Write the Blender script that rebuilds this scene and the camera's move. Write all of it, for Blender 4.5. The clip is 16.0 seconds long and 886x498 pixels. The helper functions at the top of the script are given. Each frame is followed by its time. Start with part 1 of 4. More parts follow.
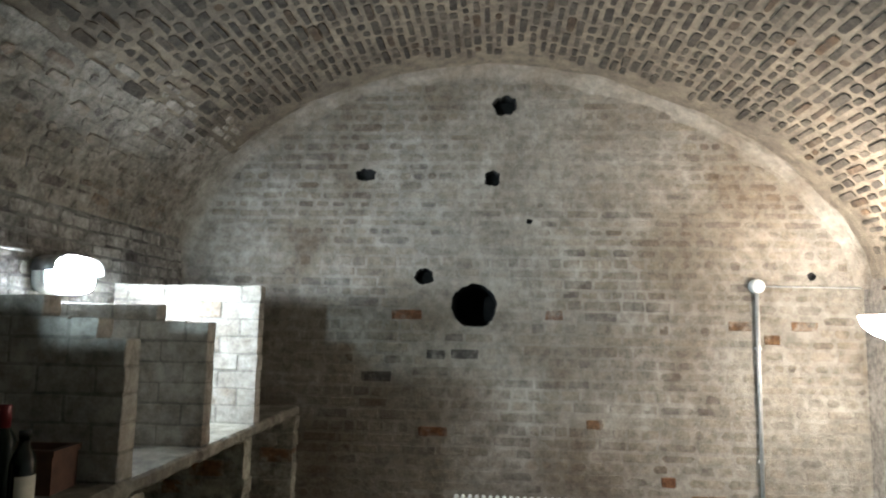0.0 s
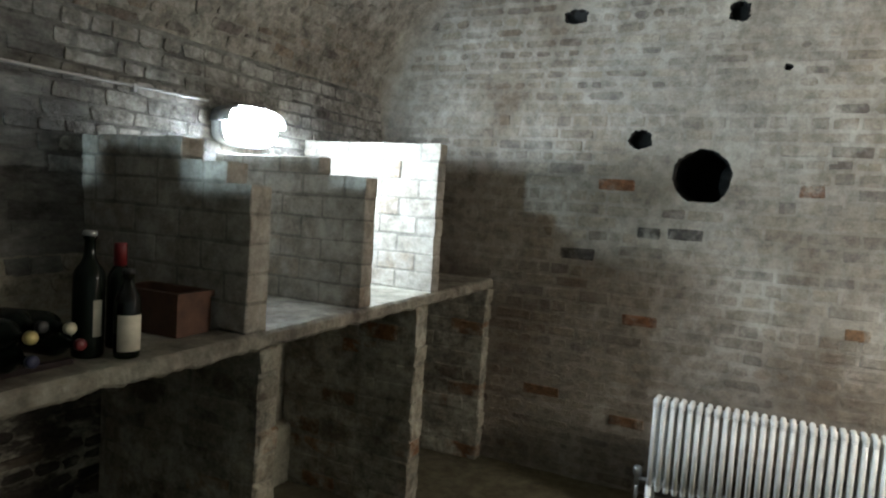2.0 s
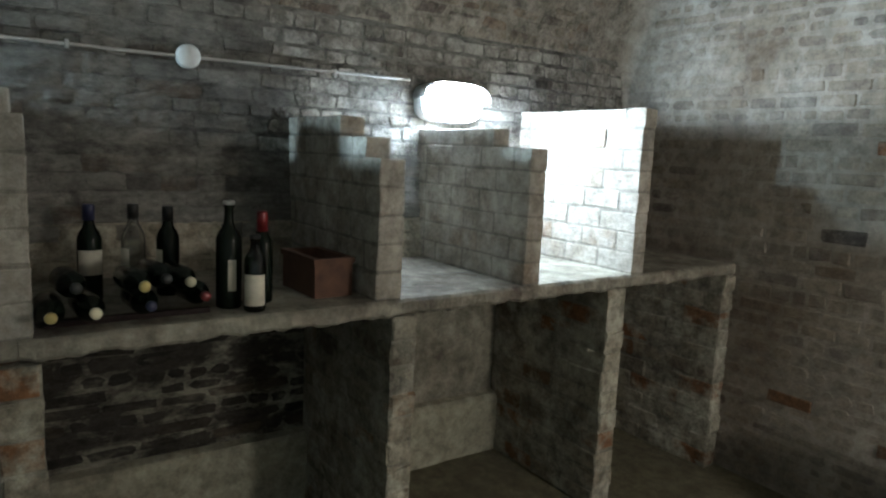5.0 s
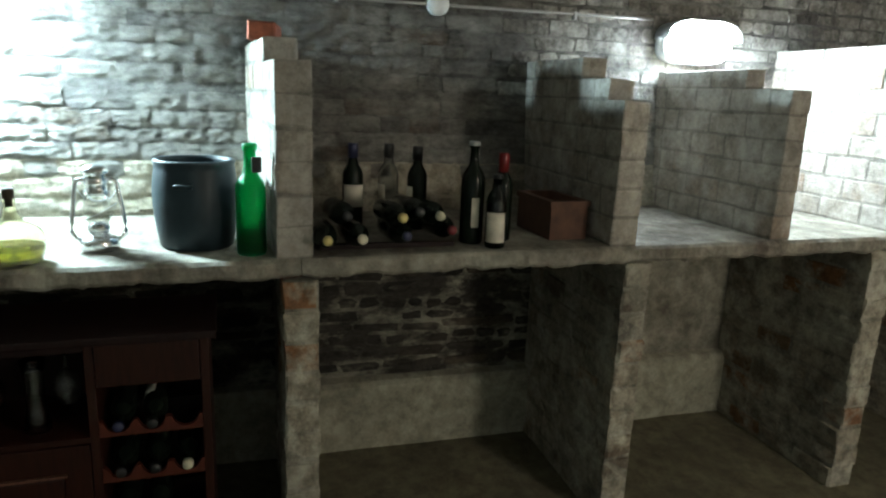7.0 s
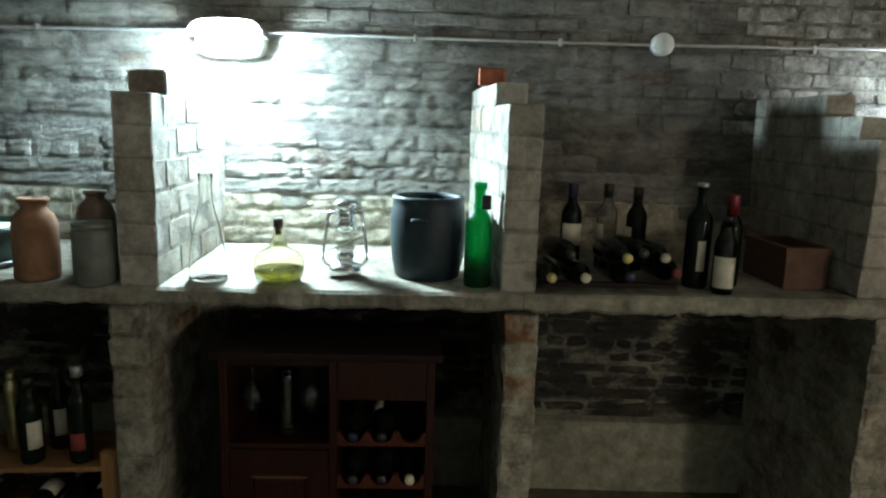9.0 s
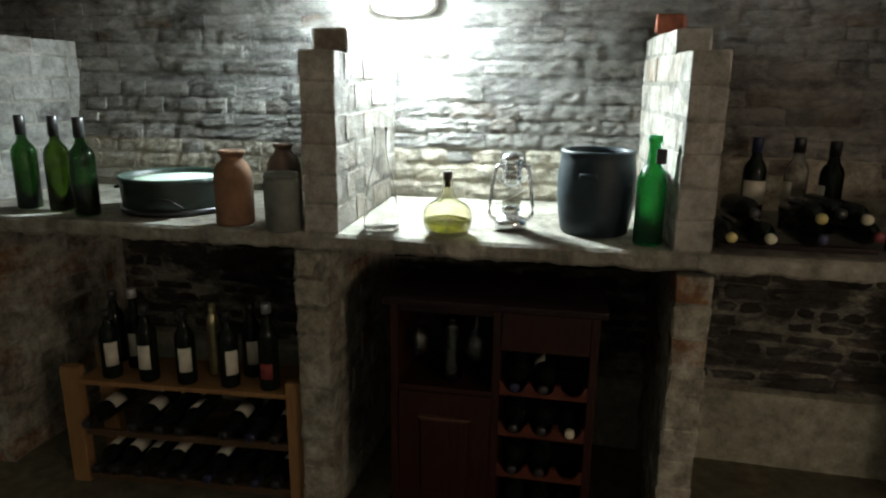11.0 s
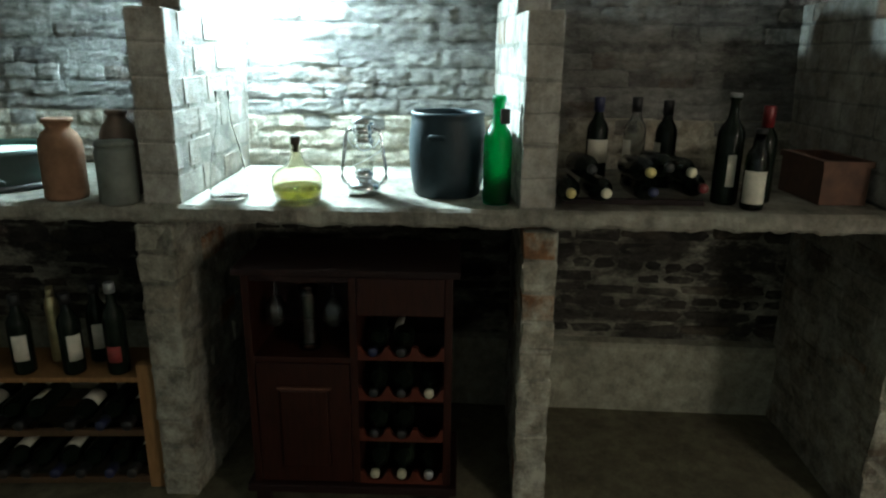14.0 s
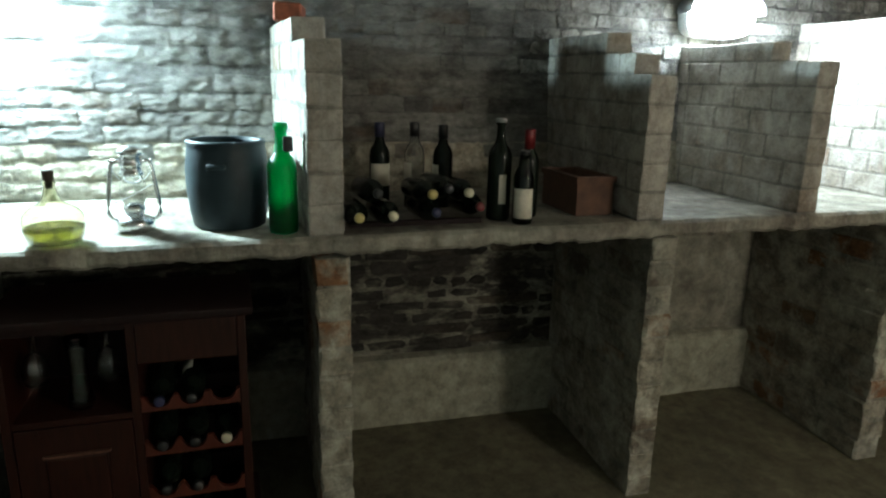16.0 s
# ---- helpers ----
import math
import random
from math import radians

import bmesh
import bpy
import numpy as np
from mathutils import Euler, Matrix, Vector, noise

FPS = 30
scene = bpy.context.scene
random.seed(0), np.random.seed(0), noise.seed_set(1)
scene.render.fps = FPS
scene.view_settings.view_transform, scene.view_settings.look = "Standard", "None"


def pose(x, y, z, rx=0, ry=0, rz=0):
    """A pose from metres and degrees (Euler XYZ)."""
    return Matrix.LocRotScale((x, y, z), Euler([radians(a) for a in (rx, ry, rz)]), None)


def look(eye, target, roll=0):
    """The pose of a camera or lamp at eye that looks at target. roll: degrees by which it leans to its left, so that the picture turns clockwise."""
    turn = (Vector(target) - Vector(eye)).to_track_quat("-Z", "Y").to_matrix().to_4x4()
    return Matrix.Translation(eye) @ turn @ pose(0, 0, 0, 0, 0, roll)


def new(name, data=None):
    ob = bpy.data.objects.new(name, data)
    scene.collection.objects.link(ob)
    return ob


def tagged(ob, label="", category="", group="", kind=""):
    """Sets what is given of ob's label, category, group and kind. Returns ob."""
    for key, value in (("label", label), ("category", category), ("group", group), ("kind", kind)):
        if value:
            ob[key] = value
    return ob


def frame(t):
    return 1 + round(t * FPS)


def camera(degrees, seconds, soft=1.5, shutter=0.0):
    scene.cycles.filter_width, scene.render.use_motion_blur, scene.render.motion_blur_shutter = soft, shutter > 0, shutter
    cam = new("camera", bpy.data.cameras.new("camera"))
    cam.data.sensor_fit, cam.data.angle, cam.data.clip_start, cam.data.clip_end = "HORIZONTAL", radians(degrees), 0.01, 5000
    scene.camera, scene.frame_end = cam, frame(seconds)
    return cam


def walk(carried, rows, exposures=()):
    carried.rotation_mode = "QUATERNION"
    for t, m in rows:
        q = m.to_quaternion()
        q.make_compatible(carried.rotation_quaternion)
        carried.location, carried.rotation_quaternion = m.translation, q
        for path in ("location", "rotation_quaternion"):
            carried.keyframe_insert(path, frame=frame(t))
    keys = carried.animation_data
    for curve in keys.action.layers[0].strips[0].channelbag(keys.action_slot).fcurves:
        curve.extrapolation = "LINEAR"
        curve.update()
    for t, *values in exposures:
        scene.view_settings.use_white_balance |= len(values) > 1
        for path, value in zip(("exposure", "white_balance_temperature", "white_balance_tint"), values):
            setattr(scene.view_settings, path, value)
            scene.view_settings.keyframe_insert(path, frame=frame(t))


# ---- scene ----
cam = camera(67.2, 16.0, soft=2.2)
PATH = [
    (0, (1.184, 0.524, 1.615), (1.032, 2.505, 1.843), 1.2),
    (0.3, (1.192, 0.654, 1.598), (1.02, 2.642, 1.73), 2.3),
    (0.5, (1.192, 0.724, 1.6), (1.004, 2.711, 1.728), 2.5),
    (0.6, (1.194, 0.756, 1.606), (0.965, 2.741, 1.706), 3.1),
    (0.9, (1.208, 0.853, 1.58), (0.862, 2.822, 1.543), 3.5),
    (1, (1.202, 0.884, 1.587), (0.813, 2.845, 1.523), 2.6),
    (1.2, (1.224, 0.924, 1.585), (0.737, 2.863, 1.519), 2.6),
    (1.5, (1.286, 1.017, 1.559), (0.624, 2.904, 1.529), 3.2),
    (2, (1.421, 1.136, 1.542), (0.543, 2.927, 1.391), 3.8),
    (2.5, (1.486, 1.223, 1.538), (0.543, 2.974, 1.325), 2.3),
    (3, (1.486, 1.353, 1.509), (0.551, 3.113, 1.337), 4.7),
    (3.2, (1.503, 1.41, 1.512), (0.506, 3.133, 1.325), 6.7),
    (5.3, (1.948, 1.712, 1.577), (0.266, 2.743, 1.253), 2.7),
    (5.5, (1.962, 1.69, 1.575), (0.258, 2.674, 1.214), 3.3),
    (6, (1.916, 1.638, 1.53), (0.134, 2.466, 1.155), 1.7),
    (6.5, (1.898, 1.609, 1.571), (0.086, 2.327, 1.122), 2.7),
    (7, (1.904, 1.598, 1.545), (0.038, 2.156, 1.09), 2.4),
    (7.5, (1.895, 1.564, 1.544), (0.009, 2.013, 1.054), 2.3),
    (8, (1.894, 1.525, 1.558), (0.004, 1.913, 1.03), 3.0),
    (8.5, (1.912, 1.519, 1.52), (-0.031, 1.698, 1.08), 1.9),
    (9, (1.934, 1.473, 1.551), (-0.032, 1.491, 1.185), 1.8),
    (9.5, (1.942, 1.468, 1.539), (-0.017, 1.301, 1.173), 1.5),
    (10, (1.944, 1.426, 1.529), (0.003, 1.143, 1.142), 1.2),
    (10.2, (1.946, 1.437, 1.532), (0.017, 1.084, 1.137), 0.9),
    (12.3, (1.955, 1.4, 1.506), (0.079, 0.998, 0.943), 1.1),
    (12.5, (1.959, 1.438, 1.483), (0.078, 1.058, 0.922), 1.1),
    (13, (1.941, 1.457, 1.502), (0.05, 1.16, 0.92), 0.5),
    (13.5, (1.923, 1.515, 1.505), (0.02, 1.283, 0.934), 0.6),
    (14, (1.92, 1.557, 1.501), (0.005, 1.448, 0.935), 0.7),
    (14.5, (1.91, 1.543, 1.508), (-0.002, 1.599, 0.923), 0.7),
    (15, (1.91, 1.561, 1.503), (-0.005, 1.737, 0.952), 0.9),
    (15.5, (1.91, 1.552, 1.506), (0.008, 1.915, 1.007), 1.1),
    (16, (1.918, 1.54, 1.521), (0.053, 2.06, 1.022), 1.4),
]
walk(cam, [(t, look(eye, target, roll)) for t, eye, target, roll in PATH],
     exposures=[(0.0, 0.06, 6450, 16), (2.0, 0.29, 6350, 14), (3.2, 0.43, 6300, 12), (5.4, 0.50, 6050, 12), (6.5, 0.55, 6300, 10), (7.5, 0.52, 6400, 9), (9.0, 0.28, 6500, 9), (9.5, 0.10, 6800, 15), (9.7, 0.02, 7450, 23),
                (10.0, -0.08, 7800, 28), (10.2, -0.08, 7800, 28), (12.3, 0.14, 6300, 8), (14.0, 0.28, 6300, 7), (16.0, 0.48, 6350, 7)])

world = bpy.data.worlds.new("cellar_world")
scene.world = world
world.use_nodes = True
world.node_tree.nodes["Background"].inputs[0].default_value = (0.5, 0.55, 0.6, 1)
world.node_tree.nodes["Background"].inputs[1].default_value = 0.0
COOL, COLD, WARM = (0.76, 0.92, 1.0), (0.66, 0.92, 1.0), (0.98, 0.92, 0.79)
GLOW_NORTH, GLOW_SOUTH, GLOW_RIGHT, GLOW_BOWL = 350.0, 1600.0, 350.0, 122.0


# ---- materials ----
class Nodes:
    """A small wrapper to wire a node material."""

    def __init__(self, name):
        self.mat = bpy.data.materials.new(name)
        self.mat.use_nodes = True
        self.tree = self.mat.node_tree
        self.bsdf = self.tree.nodes["Principled BSDF"]

    def add(self, kind, **values):
        node = self.tree.nodes.new(kind)
        for key, value in values.items():
            node.inputs[key.replace("_", " ")].default_value = value
        return node

    def link(self, a, b):
        self.tree.links.new(a, b)

    def noise(self, scale, detail=4.0, rough=0.6, streak=1.0):
        place = self.tree.nodes.new("ShaderNodeNewGeometry")
        node = self.add("ShaderNodeTexNoise", Scale=scale, Detail=detail, Roughness=rough)
        if streak == 1.0:
            self.link(place.outputs["Position"], node.inputs["Vector"])
        else:
            stretch = self.tree.nodes.new("ShaderNodeMapping")
            stretch.inputs["Scale"].default_value = (1, 1 / streak, streak)
            self.link(place.outputs["Position"], stretch.inputs["Vector"])
            self.link(stretch.outputs["Vector"], node.inputs["Vector"])
        return node.outputs["Fac"]

    def ramp(self, fac, stops):
        node = self.tree.nodes.new("ShaderNodeValToRGB")
        while len(node.color_ramp.elements) < len(stops):
            node.color_ramp.elements.new(0.5)
        for el, (pos, col) in zip(node.color_ramp.elements, stops):
            el.position = pos
            el.color = (*col, 1) if len(col) == 3 else col
        self.link(fac, node.inputs["Fac"])
        return node.outputs["Color"]

    def mix(self, fac, a, b, blend="MIX"):
        node = self.tree.nodes.new("ShaderNodeMix")
        node.data_type, node.blend_type = "RGBA", blend
        for value, socket in ((fac, node.inputs[0]), (a, node.inputs[6]), (b, node.inputs[7])):
            if isinstance(value, (int, float)):
                socket.default_value = value
            elif isinstance(value, tuple):
                socket.default_value = (*value, 1)
            else:
                self.link(value, socket)
        return node.outputs[2]

    def bump(self, fac, strength, distance):
        node = self.add("ShaderNodeBump", Strength=strength, Distance=distance)
        self.link(fac, node.inputs["Height"])
        self.link(node.outputs["Normal"], self.bsdf.inputs["Normal"])

    def colour(self, socket):
        self.link(socket, self.bsdf.inputs["Base Color"])

    def set(self, **values):
        for key, value in values.items():
            self.bsdf.inputs[key.replace("_", " ")].default_value = value
        return self.mat


def grey(v):
    return (v, v, v)


def masonry(name, stops, wash, wash_low, wash_high, island=True, grime=(0.05, 0.045, 0.04), grime_amount=0.5, relief=40, pits=0.85, streak=1.0, broad=0.0):
    """Limewashed brick: each piece has its own tone, and the wash lies over it in patches."""
    n = Nodes(name)
    if island:
        rnd = n.tree.nodes.new("ShaderNodeNewGeometry").outputs["Random Per Island"]
    else:
        rnd = n.tree.nodes.new("ShaderNodeObjectInfo").outputs["Random"]
    base = n.ramp(rnd, stops)
    fleck = n.noise(48, 7, 0.75)
    base = n.mix(0.55, base, n.ramp(fleck, [(0.3, grey(0.25)), (0.7, grey(1.0))]), "MULTIPLY")
    cover = n.ramp(n.noise(5.5, 7, 0.68, streak), [(wash_low, grey(0)), (wash_high, grey(1))])
    if broad:
        field = n.ramp(n.noise(1.5, 5, 0.6), [(0.38, grey(0)), (0.62, grey(broad))])
        cover = n.mix(field, cover, (1.0, 1.0, 1.0))
    tone = n.ramp(n.noise(2.1, 3), [(0.35, tuple(0.72 * c for c in wash)), (0.65, wash)])
    col = n.mix(cover, base, tone)
    dirt = n.ramp(n.noise(1.3, 5, 0.65), [(0.45, grey(0)), (0.75, grey(grime_amount))])
    col = n.mix(dirt, col, grime)
    col = n.mix(pits, col, n.ramp(n.noise(15, 9, 0.78, streak), [(0.38, grey(0.28)), (0.58, grey(1.0))]), "MULTIPLY")
    n.colour(col)
    coarse = n.mix(0.5, n.noise(relief, 9, 0.75), n.noise(relief * 0.4, 5, 0.6))
    n.bump(coarse, 1.0, 0.8 / relief)
    return n.set(Roughness=0.95, Specular_IOR_Level=0.25)


PALE = [(0.0, (0.28, 0.235, 0.185)), (0.25, (0.36, 0.315, 0.25)), (0.5, (0.32, 0.265, 0.20)), (0.74, (0.25, 0.21, 0.17)),
        (0.87, (0.17, 0.145, 0.125)), (0.95, (0.215, 0.17, 0.125))]
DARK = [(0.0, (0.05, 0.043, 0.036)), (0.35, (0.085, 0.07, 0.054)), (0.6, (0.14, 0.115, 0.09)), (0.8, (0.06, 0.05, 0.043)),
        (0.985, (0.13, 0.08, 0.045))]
SOOTY = [(0.0, (0.26, 0.245, 0.22)), (0.35, (0.32, 0.305, 0.275)), (0.6, (0.21, 0.20, 0.18)), (0.85, (0.12, 0.112, 0.104)), (0.97, (0.18, 0.135, 0.10))]
LIME = (0.415, 0.378, 0.325)
M_WALL = masonry("limewashed_brick", PALE, LIME, 0.47, 0.70, grime=(0.135, 0.095, 0.06), grime_amount=0.85, pits=0.6, broad=0.5)
M_WALL_P = masonry("limewashed_brick_piece", PALE, LIME, 0.47, 0.70, island=False, grime=(0.135, 0.095, 0.06), grime_amount=0.85, pits=0.6, broad=0.5)
M_SIDE = masonry("grey_limewashed_brick", SOOTY, (0.375, 0.365, 0.335), 0.38, 0.66, grime_amount=0.75, relief=44, pits=0.65, streak=1.5)
M_SIDE_P = masonry("grey_limewashed_brick_piece", SOOTY, (0.375, 0.365, 0.335), 0.38, 0.66, island=False, grime_amount=0.75, relief=44, pits=0.65, streak=1.5)
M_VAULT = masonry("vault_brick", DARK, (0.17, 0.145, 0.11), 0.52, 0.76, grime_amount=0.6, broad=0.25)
BARE = [(0.0, (0.38, 0.34, 0.26)), (0.3, (0.50, 0.46, 0.365)), (0.6, (0.33, 0.28, 0.21)), (0.78, (0.20, 0.17, 0.13)), (0.86, (0.30, 0.18, 0.10)), (0.95, (0.33, 0.165, 0.08))]
PATCHY = [(0.0, (0.40, 0.355, 0.29)), (0.25, (0.29, 0.24, 0.185)), (0.45, (0.48, 0.445, 0.385)), (0.65, (0.35, 0.31, 0.26)), (0.85, (0.16, 0.135, 0.12)), (0.95, (0.32, 0.24, 0.18))]
# Patchy brick, made paler to carry the bounce light low on the vault.
M_VAULT_PALE = masonry("patchy_bounce_lit_vault_brick", PATCHY, (0.48, 0.445, 0.385), 0.45, 0.64, grime_amount=0.5, relief=24)
M_ROUND_LAMP = masonry("patchy_wall_brick", [(0.0, (0.36, 0.33, 0.29)), (0.4, (0.26, 0.24, 0.21)), (0.7, (0.42, 0.395, 0.35)), (0.88, (0.15, 0.135, 0.12))], (0.56, 0.54, 0.49), 0.43, 0.60, grime_amount=0.5, relief=24)
M_PIER = masonry("pier_brick", BARE, (0.59, 0.565, 0.46), 0.44, 0.60, island=False, grime_amount=0.5, pits=0.75, relief=34)
M_WASHED = masonry("washed_brick", [(0.0, (0.34, 0.30, 0.25)), (0.4, (0.44, 0.40, 0.34)), (0.8, (0.38, 0.33, 0.27)), (1.0, (0.30, 0.22, 0.16))], (0.52, 0.485, 0.43), 0.40, 0.60, island=False, grime_amount=0.25, relief=60, pits=0.55)
M_CREAM = masonry("cream_brick", [(0.0, (0.40, 0.34, 0.25)), (1.0, (0.5, 0.45, 0.35))], (0.52, 0.475, 0.385), 0.36, 0.58, grime_amount=0.25)
M_CREAM_P = masonry("cream_brick_piece", [(0.0, (0.40, 0.34, 0.25)), (1.0, (0.5, 0.45, 0.35))], (0.52, 0.475, 0.385), 0.36, 0.58, island=False, grime_amount=0.25)
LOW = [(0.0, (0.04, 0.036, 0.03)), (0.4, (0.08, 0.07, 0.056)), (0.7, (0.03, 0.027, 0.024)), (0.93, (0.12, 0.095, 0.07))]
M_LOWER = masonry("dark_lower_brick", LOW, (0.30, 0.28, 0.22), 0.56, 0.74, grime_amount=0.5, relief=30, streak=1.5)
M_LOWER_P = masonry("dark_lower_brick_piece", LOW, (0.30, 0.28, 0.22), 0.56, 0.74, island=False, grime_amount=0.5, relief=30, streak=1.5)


def mortar(name, light, dark, grime=0.5):
    n = Nodes(name)
    col = n.ramp(n.noise(7, 8, 0.7), [(0.3, dark), (0.66, light)])
    col = n.mix(n.ramp(n.noise(1.4, 4), [(0.5, grey(0)), (0.8, grey(grime))]), col, (0.07, 0.06, 0.05))
    col = n.mix(0.8, col, n.ramp(n.noise(16, 9, 0.78), [(0.34, grey(0.36)), (0.60, grey(1.0))]), "MULTIPLY")
    n.colour(col)
    n.bump(n.noise(40, 9, 0.75), 0.9, 0.012)
    return n.set(Roughness=0.95)


M_MORTAR = masonry("lime_mortar", [(0.0, (0.31, 0.275, 0.23)), (1.0, (0.31, 0.275, 0.23))], (0.425, 0.39, 0.335), 0.34, 0.60, grime=(0.135, 0.095, 0.06), grime_amount=0.85, pits=0.5)
M_EAST = masonry("pinkish_limewash", [(0.0, (0.45, 0.39, 0.33)), (1.0, (0.45, 0.39, 0.33))], (0.46, 0.41, 0.355), 0.36, 0.56, grime_amount=0.4)
M_MORTAR_SIDE = masonry("grey_mortar", [(0.0, (0.19, 0.18, 0.165)), (1.0, (0.19, 0.18, 0.165))], (0.33, 0.32, 0.295), 0.38, 0.62, grime_amount=0.75, relief=28, streak=1.5)
M_MORTAR_CREAM = mortar("cream_mortar", (0.46, 0.42, 0.34), (0.33, 0.295, 0.235), 0.3)
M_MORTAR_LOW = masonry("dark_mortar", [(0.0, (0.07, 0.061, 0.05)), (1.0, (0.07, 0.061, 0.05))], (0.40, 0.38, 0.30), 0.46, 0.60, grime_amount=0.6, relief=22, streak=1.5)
M_MORTAR_PIER = masonry("pier_mortar", [(0.0, (0.24, 0.215, 0.17)), (1.0, (0.24, 0.215, 0.17))], (0.52, 0.495, 0.41), 0.34, 0.58, grime_amount=0.4)
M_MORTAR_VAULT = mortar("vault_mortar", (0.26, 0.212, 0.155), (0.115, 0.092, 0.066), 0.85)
M_JOINT = masonry("grey_joint", [(0.0, (0.25, 0.23, 0.20)), (1.0, (0.25, 0.23, 0.20))], (0.40, 0.375, 0.33), 0.38, 0.62, grime_amount=0.3, relief=60, pits=0.6)
M_RENDER = mortar("rendered_plinth", (0.45, 0.43, 0.33), (0.25, 0.235, 0.175), 0.45)
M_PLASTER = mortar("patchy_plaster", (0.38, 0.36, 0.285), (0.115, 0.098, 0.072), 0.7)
M_SLAB = masonry("concrete_slab", [(0.0, (0.22, 0.185, 0.15)), (1.0, (0.22, 0.185, 0.15))], (0.44, 0.42, 0.345), 0.36, 0.62, grime_amount=0.3, relief=45, pits=0.55)
M_FLOOR = mortar("earth_floor", (0.18, 0.16, 0.095), (0.085, 0.075, 0.043), 0.4)
# Near-black sides and backs of the holes in the end wall.
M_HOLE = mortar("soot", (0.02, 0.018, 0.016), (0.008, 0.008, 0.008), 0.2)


def plain(name, col, rough=0.5, metal=0.0, spread=0.25, scale=30, bump=0.1, sheen=0.5):
    n = Nodes(name)
    n.colour(n.ramp(n.noise(scale, 5), [(0.3, tuple(c * (1 - spread) for c in col)), (0.7, tuple(min(1, c * (1 + spread)) for c in col))]))
    n.bump(n.noise(scale * 3, 4), bump, 0.002)
    return n.set(Roughness=rough, Metallic=metal, Specular_IOR_Level=sheen)


def wood(name, light, dark, rough=0.5):
    n = Nodes(name)
    place = n.tree.nodes.new("ShaderNodeTexCoord")
    stretch = n.tree.nodes.new("ShaderNodeMapping")
    stretch.inputs["Scale"].default_value = (14, 14, 1.6)
    n.link(place.outputs["Object"], stretch.inputs["Vector"])
    grain = n.add("ShaderNodeTexNoise", Scale=6.0, Detail=6.0, Roughness=0.65, Distortion=0.6)
    n.link(stretch.outputs["Vector"], grain.inputs["Vector"])
    n.colour(n.ramp(grain.outputs["Fac"], [(0.3, dark), (0.7, light)]))
    n.bump(grain.outputs["Fac"], 0.15, 0.002)
    return n.set(Roughness=rough, Specular_IOR_Level=0.22)


def glass(name, col, rough=0.03, ior=1.45):
    n = Nodes(name)
    n.colour(n.ramp(n.noise(9, 3), [(0.3, tuple(c * 0.9 for c in col)), (0.7, col)]))
    return n.set(Roughness=rough, Transmission_Weight=1.0, IOR=ior)


def lamp_glow(name, col, strength):
    n = Nodes(name)
    n.set(Emission_Color=(*col, 1), Emission_Strength=strength, Roughness=0.4)
    n.bsdf.inputs["Base Color"].default_value = (0.8, 0.8, 0.8, 1)
    return n.mat


M_GREEN = glass("bright_green_glass", (0.02, 0.42, 0.175), 0.42, 1.22)
M_BOTTLE = glass("dark_green_glass", (0.09, 0.30, 0.11))
M_BOTTLE_D = glass("deep_green_glass", (0.02, 0.075, 0.02))
M_BLACKGLASS = plain("black_glass", (0.006, 0.009, 0.006), 0.14, 0, 0.1, 9, 0.0, 0.16)
M_OLIVE = glass("olive_glass", (0.22, 0.34, 0.09))
M_CLEAR = glass("clear_glass", (0.93, 0.95, 0.94))
M_THIN = glass("thin_clear_glass", (0.985, 0.99, 0.99), 0.02, 1.08)
M_FLASK = glass("pale_yellow_glass", (0.97, 0.96, 0.80))
M_LIQUOR = glass("yellow_liquor", (0.60, 0.60, 0.14), 0.0, 1.33)
M_LABEL = plain("cream_paper", (0.52, 0.49, 0.40), 0.8, 0, 0.15)
M_LABEL_RED = plain("red_paper", (0.22, 0.03, 0.025), 0.7)
M_CAP_GOLD = plain("gold_foil", (0.44, 0.36, 0.14), 0.4, 0.3)
M_CAP_PALE = plain("pale_foil", (0.46, 0.43, 0.31), 0.45, 0.1)
M_CAP_RED = plain("red_foil", (0.14, 0.010, 0.012), 0.4, 0.1)
M_CAP_BLUE = plain("blue_black_foil", (0.015, 0.018, 0.05), 0.4, 0.1)
M_CAP_BLACK = plain("black_foil", (0.012, 0.012, 0.012), 0.4)
M_CAP_SILVER = plain("silver_foil", (0.40, 0.40, 0.40), 0.35, 0.6)
M_GILT = plain("bright_gold_foil", (0.55, 0.47, 0.26), 0.3, 0.8)
M_CORK = plain("cork", (0.05, 0.034, 0.022), 0.9)
M_CHROME = plain("galvanised_metal", (0.72, 0.73, 0.74), 0.22, 1.0, 0.12)
M_STEEL = plain("dull_steel", (0.5, 0.5, 0.5), 0.4, 0.9)
M_CROCK = plain("black_glazed_stoneware", (0.012, 0.023, 0.029), 0.5, 0, 0.35, 12, 0.25, 0.28)
M_BROWN = plain("brown_stoneware", (0.23, 0.125, 0.075), 0.85, 0, 0.3, 14, 0.3, 0.2)
M_DARKJUG = plain("dark_brown_stoneware", (0.12, 0.08, 0.058), 0.55, 0, 0.3, 14)
M_GREYJUG = plain("grey_stoneware", (0.125, 0.135, 0.115), 0.6, 0, 0.3, 14)
M_ENAMEL = plain("dark_green_enamel", (0.013, 0.025, 0.019), 0.4, 0, 0.35, 10)
M_DRUM = plain("pale_green_skin", (0.42, 0.55, 0.44), 0.6, 0, 0.15, 12)
M_RED = plain("red_brick", (0.26, 0.075, 0.04), 0.9, 0, 0.35, 25, 0.4)
M_ORANGE = masonry("orange_brick", [(0.0, (0.30, 0.135, 0.066)), (1.0, (0.24, 0.108, 0.053))], LIME, 0.50, 0.68, island=False, grime_amount=0.3)
